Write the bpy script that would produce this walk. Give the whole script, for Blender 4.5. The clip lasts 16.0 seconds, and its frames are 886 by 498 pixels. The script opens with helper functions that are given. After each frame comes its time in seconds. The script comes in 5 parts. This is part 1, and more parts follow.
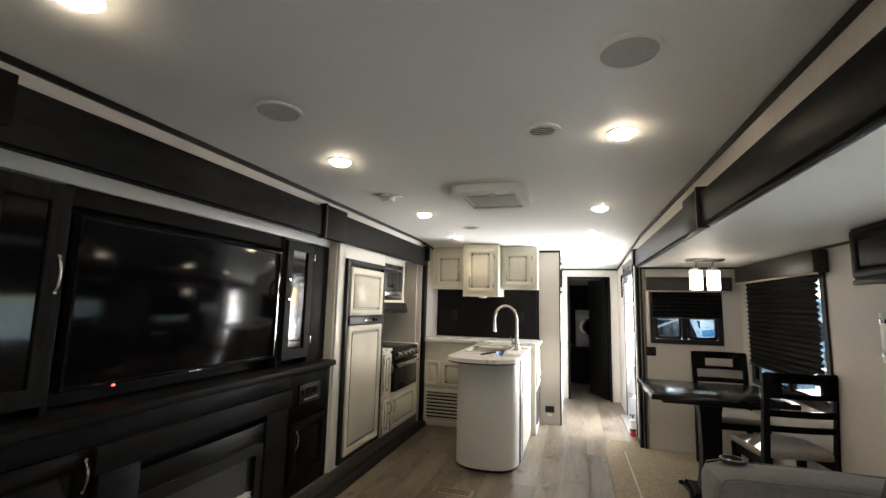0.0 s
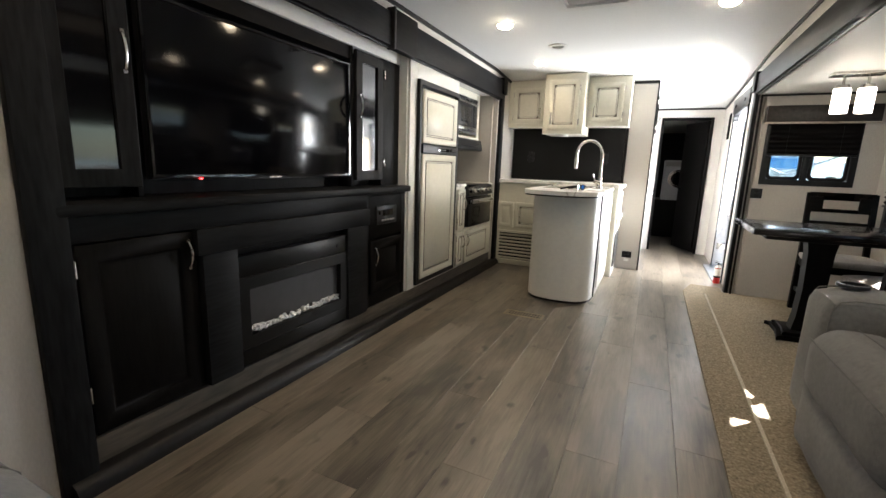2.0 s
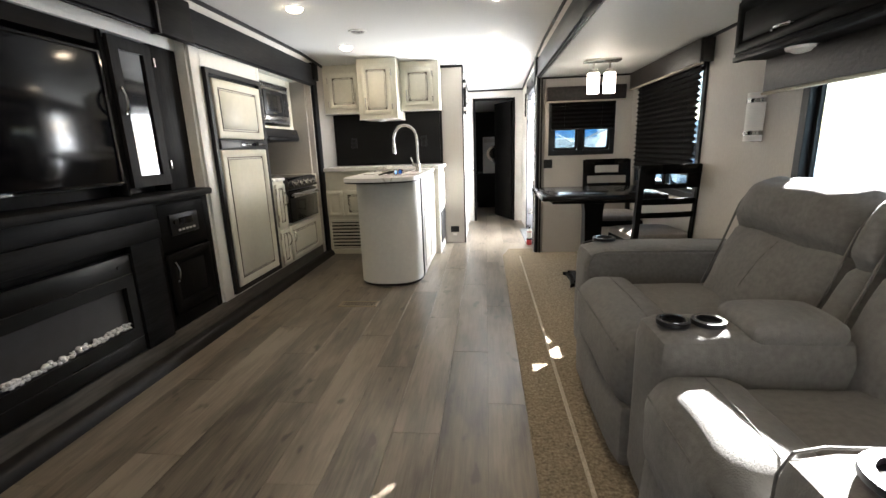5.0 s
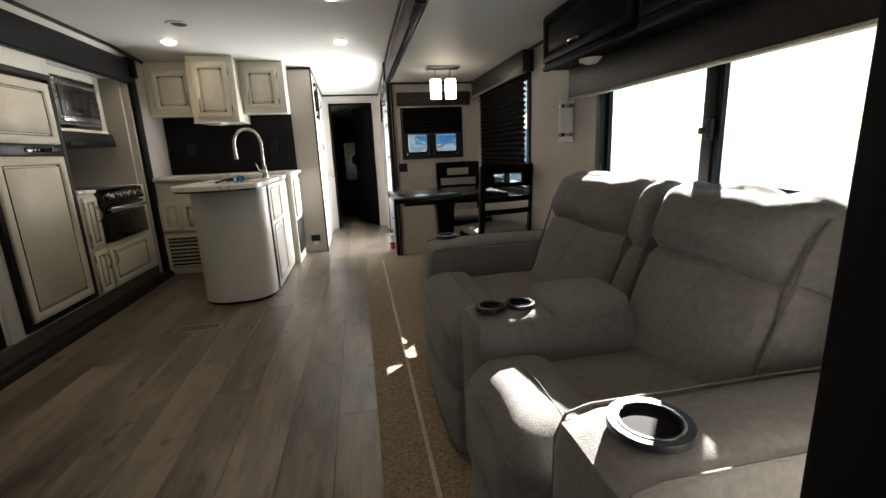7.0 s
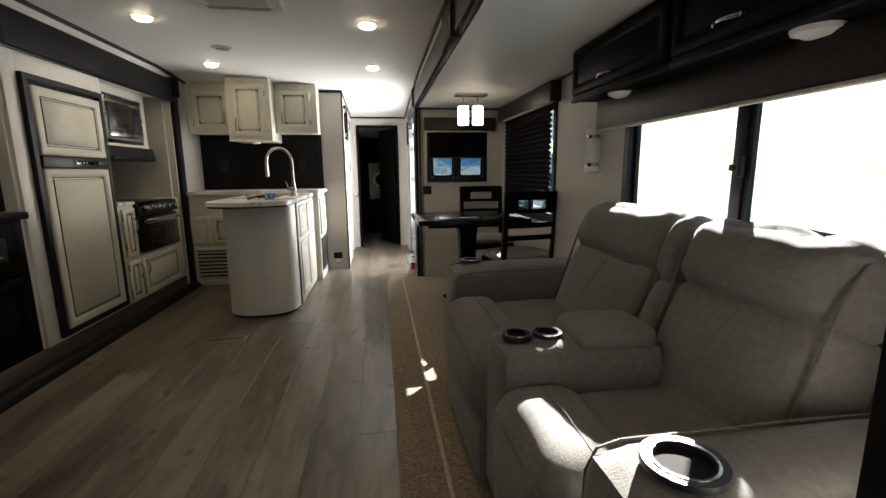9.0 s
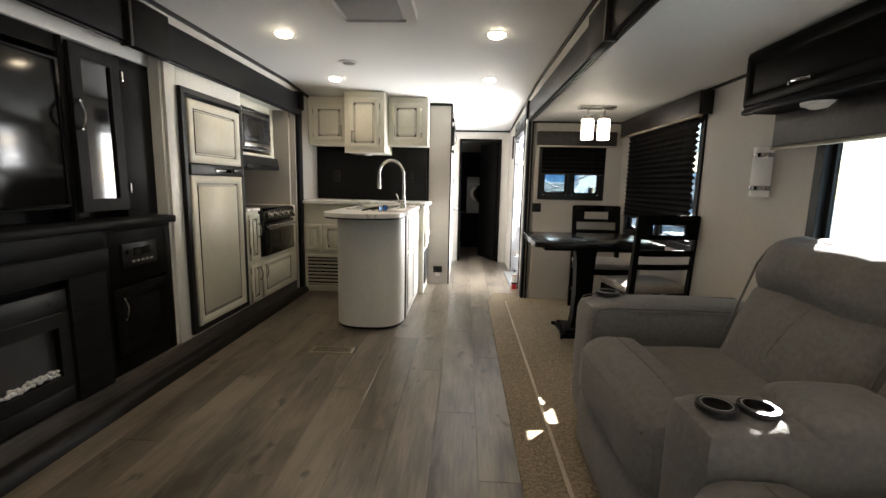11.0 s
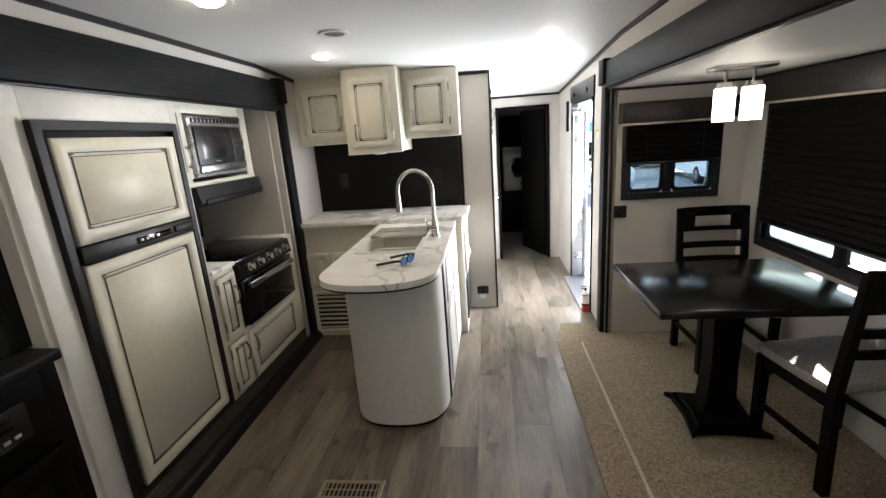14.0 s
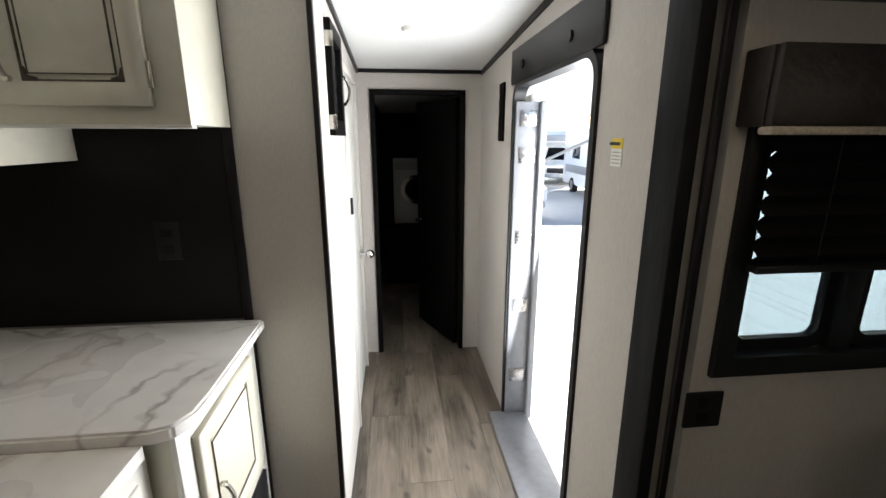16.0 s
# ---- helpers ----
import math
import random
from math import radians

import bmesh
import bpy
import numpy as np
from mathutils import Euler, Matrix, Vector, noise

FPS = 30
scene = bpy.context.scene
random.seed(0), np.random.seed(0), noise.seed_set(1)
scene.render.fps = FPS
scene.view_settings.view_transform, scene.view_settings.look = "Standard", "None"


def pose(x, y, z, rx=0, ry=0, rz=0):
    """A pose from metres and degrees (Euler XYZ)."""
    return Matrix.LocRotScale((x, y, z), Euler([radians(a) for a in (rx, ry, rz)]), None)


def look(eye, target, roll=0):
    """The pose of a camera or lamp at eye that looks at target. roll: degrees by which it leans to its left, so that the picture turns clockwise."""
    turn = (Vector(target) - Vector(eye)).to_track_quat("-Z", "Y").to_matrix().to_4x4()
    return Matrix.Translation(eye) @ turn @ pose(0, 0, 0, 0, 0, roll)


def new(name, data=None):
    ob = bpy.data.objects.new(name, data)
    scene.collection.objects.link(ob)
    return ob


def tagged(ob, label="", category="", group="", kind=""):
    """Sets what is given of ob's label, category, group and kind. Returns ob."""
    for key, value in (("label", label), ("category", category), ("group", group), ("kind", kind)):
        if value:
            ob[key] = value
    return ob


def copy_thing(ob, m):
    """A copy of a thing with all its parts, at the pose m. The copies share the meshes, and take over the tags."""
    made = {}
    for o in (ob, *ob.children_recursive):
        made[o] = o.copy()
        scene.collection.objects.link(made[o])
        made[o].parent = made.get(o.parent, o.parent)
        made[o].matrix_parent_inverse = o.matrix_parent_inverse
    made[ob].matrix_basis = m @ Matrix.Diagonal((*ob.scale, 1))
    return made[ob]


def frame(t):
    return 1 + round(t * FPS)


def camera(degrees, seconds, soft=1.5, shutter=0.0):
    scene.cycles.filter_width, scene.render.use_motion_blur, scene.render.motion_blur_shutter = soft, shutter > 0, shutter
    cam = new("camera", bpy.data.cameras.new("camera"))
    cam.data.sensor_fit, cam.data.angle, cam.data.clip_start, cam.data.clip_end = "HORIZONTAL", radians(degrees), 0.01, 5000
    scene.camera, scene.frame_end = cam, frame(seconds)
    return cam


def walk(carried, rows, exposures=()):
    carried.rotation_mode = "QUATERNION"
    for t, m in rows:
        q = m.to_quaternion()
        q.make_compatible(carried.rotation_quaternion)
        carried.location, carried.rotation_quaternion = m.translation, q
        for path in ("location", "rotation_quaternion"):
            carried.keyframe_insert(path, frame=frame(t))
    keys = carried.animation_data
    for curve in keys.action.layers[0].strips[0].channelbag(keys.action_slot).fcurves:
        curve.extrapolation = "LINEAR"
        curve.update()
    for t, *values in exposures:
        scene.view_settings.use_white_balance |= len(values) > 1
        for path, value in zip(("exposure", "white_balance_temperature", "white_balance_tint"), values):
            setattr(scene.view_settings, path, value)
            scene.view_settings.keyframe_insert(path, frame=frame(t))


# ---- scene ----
cam = camera(91.0, 16.0)
PATH = [
    (0, (0.138, -0.33, 1.332), (-0.427, 1.572, 1.583), 1.4),
    (0.5, (0.125, -0.32, 1.267), (-0.572, 1.553, 1.353), 1.9),
    (1, (0.087, -0.257, 1.18), (-0.664, 1.593, 1.069), 1.9),
    (1.5, (0.057, -0.215, 1.1), (-0.718, 1.609, 0.829), 1.9),
    (2, (0.059, -0.191, 1.076), (-0.777, 1.585, 0.696), 2.0),
    (2.5, (-0.002, -0.227, 1.064), (-0.929, 1.49, 0.625), 1.9),
    (3, (-0.059, -0.306, 1.071), (-1.042, 1.372, 0.606), 1.5),
    (3.5, (-0.038, -0.275, 1.064), (-0.961, 1.434, 0.589), 0.9),
    (4, (0.082, -0.177, 1.07), (-0.656, 1.62, 0.592), 0.0),
    (4.5, (0.195, -0.14, 1.102), (-0.274, 1.745, 0.629), -0.8),
    (5, (0.255, -0.121, 1.12), (0.055, 1.816, 0.666), -1.9),
    (7.5, (0.435, -0.097, 1.08), (0.816, 1.818, 0.65), -2.1),
    (8, (0.428, -0.104, 1.088), (0.812, 1.816, 0.679), -1.8),
    (8.5, (0.418, -0.105, 1.095), (0.764, 1.827, 0.714), -1.3),
    (9, (0.381, -0.116, 1.107), (0.661, 1.834, 0.759), -0.6),
    (9.5, (0.363, -0.116, 1.107), (0.546, 1.85, 0.79), -0.2),
    (10, (0.315, -0.125, 1.134), (0.387, 1.853, 0.849), -0.1),
    (12.5, (0.041, 0.555, 1.105), (-0.168, 2.51, 0.739), 2.3),
    (13, (0.081, 0.596, 1.408), (-0.12, 2.535, 0.958), 0.4),
    (13.5, (0.003, 0.81, 1.55), (-0.209, 2.735, 1.054), -2.2),
    (14, (-0.024, 1.302, 1.516), (-0.248, 3.226, 1.017), -4.0),
    (14.5, (-0.036, 1.81, 1.555), (-0.244, 3.741, 1.08), -4.1),
    (15, (0.093, 2.396, 1.584), (-0.061, 4.335, 1.118), -2.9),
    (15.5, (0.126, 3.078, 1.534), (0.128, 5.022, 1.064), -1.0),
    (16, (0.226, 3.651, 1.496), (0.433, 5.578, 1.002), 0.0),
]
walk(cam, [(t, look(eye, target, roll)) for t, eye, target, roll in PATH],
     [(0, 4.35, 6350, 10), (2, 4.65, 6150, 10), (3.5, 4.65, 6100, 10), (4, 4.8, 6150, 10), (5, 4.55, 6150, 10), (7.5, 3.4, 6500, 10), (9, 3.35, 6500, 10), (10, 3.7, 6450, 10), (12.5, 4.1, 6300, 10), (14, 4.05, 6000, 10), (15, 3.55, 5950, 10), (16, 2.65, 6250, 10)])

# ---- light ----
SUN_FROM = Vector((1.0, 1.10, 0.757)).normalized()
world = bpy.data.worlds.new("sky")
scene.world = world
world.use_nodes = True
wn, wl = world.node_tree.nodes, world.node_tree.links
sky = wn.new("ShaderNodeTexSky")
sky.sky_type, sky.sun_disc = "NISHITA", False
sky.sun_elevation = math.asin(SUN_FROM.z)
sky.sun_rotation = math.atan2(SUN_FROM.x, SUN_FROM.y)
wl.new(sky.outputs[0], wn["Background"].inputs[0])
wn["Background"].inputs[1].default_value = 0.05
sun = new("sun", bpy.data.lights.new("sun", "SUN"))
sun.data.energy, sun.data.angle, sun.data.color = 5.0, radians(0.5), (1.0, 0.95, 0.88)
sun.matrix_world = look(SUN_FROM * 20, (0, 0, 0))


def window_light(name, at, to, w, h, watts, colour=(0.86, 0.93, 1.0)):
    ob = new(name, bpy.data.lights.new(name, "AREA"))
    ob.data.shape, ob.data.size, ob.data.size_y = "RECTANGLE", w, h
    ob.data.energy, ob.data.color = watts, colour
    ob.matrix_world = look(at, to)
    return ob


window_light("window_daylight", (1.80, 1.40, 1.12), (0, 1.40, 0.75), 1.2, 0.42, 0.27)
window_light("entry_daylight", (0.98, 5.30, 1.0), (0, 5.20, 1.20), 0.72, 1.35, 6.6, (0.97, 0.97, 0.97))

window_light("rear_window_daylight", (-1.53, -0.27, 0.80), (0, -0.2, 0.2), 0.5, 0.24, 0.35)

# ---- materials ----
def material(name, colour, rough=0.5, metal=0.0, scale=20.0, vary=0.15, bump=0.1, stretch=(1, 1, 1), colour2=None, detail=6.0, spec=0.5,
             rand=0.0, coarse=2.0, bump_scale=None, sheen=0.0, coat=0.0):
    m = bpy.data.materials.new(name)
    m.use_nodes = True
    n, l = m.node_tree.nodes, m.node_tree.links
    b = n["Principled BSDF"]
    tc = n.new("ShaderNodeTexCoord")
    mp = n.new("ShaderNodeMapping")
    mp.inputs["Scale"].default_value = stretch
    l.new(tc.outputs["Object"], mp.inputs["Vector"])
    fine = n.new("ShaderNodeTexNoise")
    fine.inputs["Scale"].default_value, fine.inputs["Detail"].default_value = scale, detail
    big = n.new("ShaderNodeTexNoise")
    big.inputs["Scale"].default_value, big.inputs["Detail"].default_value = coarse, 3.0
    l.new(mp.outputs[0], fine.inputs["Vector"])
    l.new(mp.outputs[0], big.inputs["Vector"])
    mix = n.new("ShaderNodeMath")
    mix.operation = "MULTIPLY_ADD"
    mix.inputs[1].default_value = 0.6
    l.new(fine.outputs[0], mix.inputs[0])
    half = n.new("ShaderNodeMath")
    half.operation = "MULTIPLY"
    half.inputs[1].default_value = 0.4
    l.new(big.outputs[0], half.inputs[0])
    l.new(half.outputs[0], mix.inputs[2])
    value = mix.outputs[0]
    if rand:
        info = n.new("ShaderNodeObjectInfo")
        add = n.new("ShaderNodeMath")
        add.operation = "MULTIPLY_ADD"
        add.inputs[1].default_value = rand
        l.new(info.outputs["Random"], add.inputs[0])
        l.new(value, add.inputs[2])
        sub = n.new("ShaderNodeMath")
        sub.operation = "SUBTRACT"
        sub.inputs[1].default_value = rand / 2
        l.new(add.outputs[0], sub.inputs[0])
        value = sub.outputs[0]
        shift = n.new("ShaderNodeVectorMath")
        shift.operation = "ADD"
        off = n.new("ShaderNodeVectorMath")
        off.operation = "SCALE"
        off.inputs[0].default_value = (37.0, 11.0, 53.0)
        l.new(info.outputs["Random"], off.inputs["Scale"])
        l.new(tc.outputs["Object"], shift.inputs[0])
        l.new(off.outputs[0], shift.inputs[1])
        l.new(shift.outputs[0], mp.inputs["Vector"])
    ramp = n.new("ShaderNodeValToRGB")
    c2 = colour2 or tuple(c * (1 - vary * 2) for c in colour)
    c1 = colour if colour2 else tuple(min(1, c * (1 + vary)) for c in colour)
    ramp.color_ramp.elements[0].position, ramp.color_ramp.elements[1].position = 0.34, 0.66
    ramp.color_ramp.elements[0].color = (*c2, 1)
    ramp.color_ramp.elements[1].color = (*c1, 1)
    l.new(value, ramp.inputs[0])
    l.new(ramp.outputs[0], b.inputs["Base Color"])
    b.inputs["Metallic"].default_value = metal
    b.inputs["Specular IOR Level"].default_value = spec
    b.inputs["Sheen Weight"].default_value = sheen
    b.inputs["Coat Weight"].default_value = coat
    rr = n.new("ShaderNodeMapRange")
    rr.inputs["To Min"].default_value, rr.inputs["To Max"].default_value = max(0.01, rough - min(0.08, rough * 0.4)), min(1, rough + 0.08)
    l.new(big.outputs[0], rr.inputs[0])
    l.new(rr.outputs[0], b.inputs["Roughness"])
    if bump:
        bp = n.new("ShaderNodeBump")
        bp.inputs["Strength"].default_value, bp.inputs["Distance"].default_value = bump, 0.002
        src = fine
        if bump_scale:
            src = n.new("ShaderNodeTexNoise")
            src.inputs["Scale"].default_value, src.inputs["Detail"].default_value = bump_scale, 4.0
            l.new(mp.outputs[0], src.inputs["Vector"])
        l.new(src.outputs[0], bp.inputs["Height"])
        l.new(bp.outputs[0], b.inputs["Normal"])
    return m


def emitter(name, colour, strength):
    m = bpy.data.materials.new(name)
    m.use_nodes = True
    b = m.node_tree.nodes["Principled BSDF"]
    b.inputs["Base Color"].default_value = (0.85, 0.85, 0.82, 1)
    b.inputs["Emission Color"].default_value = (*colour, 1)
    b.inputs["Emission Strength"].default_value = strength
    return m


def glass(name, tint, alpha, rough=0.02):
    m = bpy.data.materials.new(name)
    m.use_nodes = True
    n, l = m.node_tree.nodes, m.node_tree.links
    n.remove(n["Principled BSDF"])
    tr = n.new("ShaderNodeBsdfTransparent")
    tr.inputs[0].default_value = (*tint, 1)
    gl = n.new("ShaderNodeBsdfGlossy")
    gl.inputs["Roughness"].default_value = rough
    mx = n.new("ShaderNodeMixShader")
    mx.inputs[0].default_value = alpha
    l.new(tr.outputs[0], mx.inputs[1])
    l.new(gl.outputs[0], mx.inputs[2])
    l.new(mx.outputs[0], n["Material Output"].inputs[0])
    return m


def marble():
    m = material("marble_laminate", (0.80, 0.78, 0.75), 0.28, scale=9, vary=0.05, bump=0.0)
    n, l = m.node_tree.nodes, m.node_tree.links
    b = n["Principled BSDF"]
    ramp = b.inputs["Base Color"].links[0].from_node
    tc = n.new("ShaderNodeTexCoord")
    warp = n.new("ShaderNodeTexNoise")
    warp.inputs["Scale"].default_value, warp.inputs["Detail"].default_value = 4.0, 5.0
    l.new(tc.outputs["Object"], warp.inputs["Vector"])
    mixv = n.new("ShaderNodeMix")
    mixv.data_type = "VECTOR"
    mixv.inputs[0].default_value = 0.28
    l.new(tc.outputs["Object"], mixv.inputs[4])
    l.new(warp.outputs["Color"], mixv.inputs[5])
    vor = n.new("ShaderNodeTexVoronoi")
    vor.feature, vor.inputs["Scale"].default_value = "DISTANCE_TO_EDGE", 5.0
    l.new(mixv.outputs[1], vor.inputs["Vector"])
    vr = n.new("ShaderNodeValToRGB")
    vr.color_ramp.elements[0].position, vr.color_ramp.elements[1].position = 0.0, 0.055
    vr.color_ramp.elements[0].color, vr.color_ramp.elements[1].color = (0.47, 0.44, 0.42, 1), (1, 1, 1, 1)
    l.new(vor.outputs["Distance"], vr.inputs[0])
    patch = n.new("ShaderNodeTexNoise")
    patch.inputs["Scale"].default_value = 3.5
    l.new(tc.outputs["Object"], patch.inputs["Vector"])
    pr = n.new("ShaderNodeMapRange")
    pr.inputs["From Min"].default_value, pr.inputs["From Max"].default_value = 0.42, 0.62
    l.new(patch.outputs[0], pr.inputs[0])
    mul = n.new("ShaderNodeMix")
    mul.data_type, mul.blend_type = "RGBA", "MULTIPLY"
    l.new(pr.outputs[0], mul.inputs[0])
    l.new(ramp.outputs[0], mul.inputs[6])
    l.new(vr.outputs[0], mul.inputs[7])
    l.new(mul.outputs[2], b.inputs["Base Color"])
    return m


def plank_material():
    """Grey-brown oak-look vinyl: long grain, cloudy dark patches and small knots, shifted plank by plank."""
    m = bpy.data.materials.new("vinyl_plank")
    m.use_nodes = True
    n, l = m.node_tree.nodes, m.node_tree.links
    b = n["Principled BSDF"]
    tc, info = n.new("ShaderNodeTexCoord"), n.new("ShaderNodeObjectInfo")
    off = n.new("ShaderNodeVectorMath")
    off.operation = "SCALE"
    off.inputs[0].default_value = (37.0, 91.0, 53.0)
    l.new(info.outputs["Random"], off.inputs["Scale"])
    add = n.new("ShaderNodeVectorMath")
    l.new(tc.outputs["Object"], add.inputs[0])
    l.new(off.outputs[0], add.inputs[1])

    def layer(scale, stretch, detail, warp=0.0):
        mp = n.new("ShaderNodeMapping")
        mp.inputs["Scale"].default_value = stretch
        l.new(add.outputs[0], mp.inputs["Vector"])
        t = n.new("ShaderNodeTexNoise")
        t.inputs["Scale"].default_value, t.inputs["Detail"].default_value, t.inputs["Distortion"].default_value = scale, detail, warp
        l.new(mp.outputs[0], t.inputs["Vector"])
        return t.outputs[0]

    def maths(op, x, y):
        t = n.new("ShaderNodeMath")
        t.operation = op
        for i, v in enumerate((x, y)):
            if isinstance(v, float):
                t.inputs[i].default_value = v
            else:
                l.new(v, t.inputs[i])
        return t.outputs[0]

    grain = layer(9.0, (8, 0.55, 1), 8.0, 0.4)
    streak = layer(9.0, (26, 0.9, 1), 3.0)
    cloud = layer(3.4, (2.6, 0.62, 1), 4.0, 0.5)
    knot = layer(7.0, (2.0, 0.8, 1), 1.5, 0.3)
    v = maths("ADD", maths("MULTIPLY", grain, 0.26), maths("MULTIPLY", cloud, 0.60))
    v = maths("ADD", v, maths("MULTIPLY", streak, 0.14))
    v = maths("ADD", v, maths("MULTIPLY", maths("SUBTRACT", info.outputs["Random"], 0.5), 0.13))
    dark = n.new("ShaderNodeMapRange")
    dark.inputs["From Min"].default_value, dark.inputs["From Max"].default_value = 0.66, 0.76
    l.new(knot, dark.inputs[0])
    v = maths("SUBTRACT", v, maths("MULTIPLY", dark.outputs[0], 0.22))
    ramp = n.new("ShaderNodeValToRGB")
    cr = ramp.color_ramp
    cr.elements[0].position, cr.elements[0].color = 0.33, (0.056, 0.048, 0.038, 1)
    cr.elements[1].position, cr.elements[1].color = 0.63, (0.224, 0.189, 0.147, 1)
    mid = cr.elements.new(0.47)
    mid.color = (0.132, 0.110, 0.084, 1)
    l.new(v, ramp.inputs[0])
    l.new(ramp.outputs[0], b.inputs["Base Color"])
    rr = n.new("ShaderNodeMapRange")
    rr.inputs["To Min"].default_value, rr.inputs["To Max"].default_value = 0.24, 0.40
    l.new(cloud, rr.inputs[0])
    l.new(rr.outputs[0], b.inputs["Roughness"])
    bp = n.new("ShaderNodeBump")
    bp.inputs["Strength"].default_value, bp.inputs["Distance"].default_value = 0.10, 0.002
    l.new(grain, bp.inputs["Height"])
    l.new(bp.outputs[0], b.inputs["Normal"])
    return m


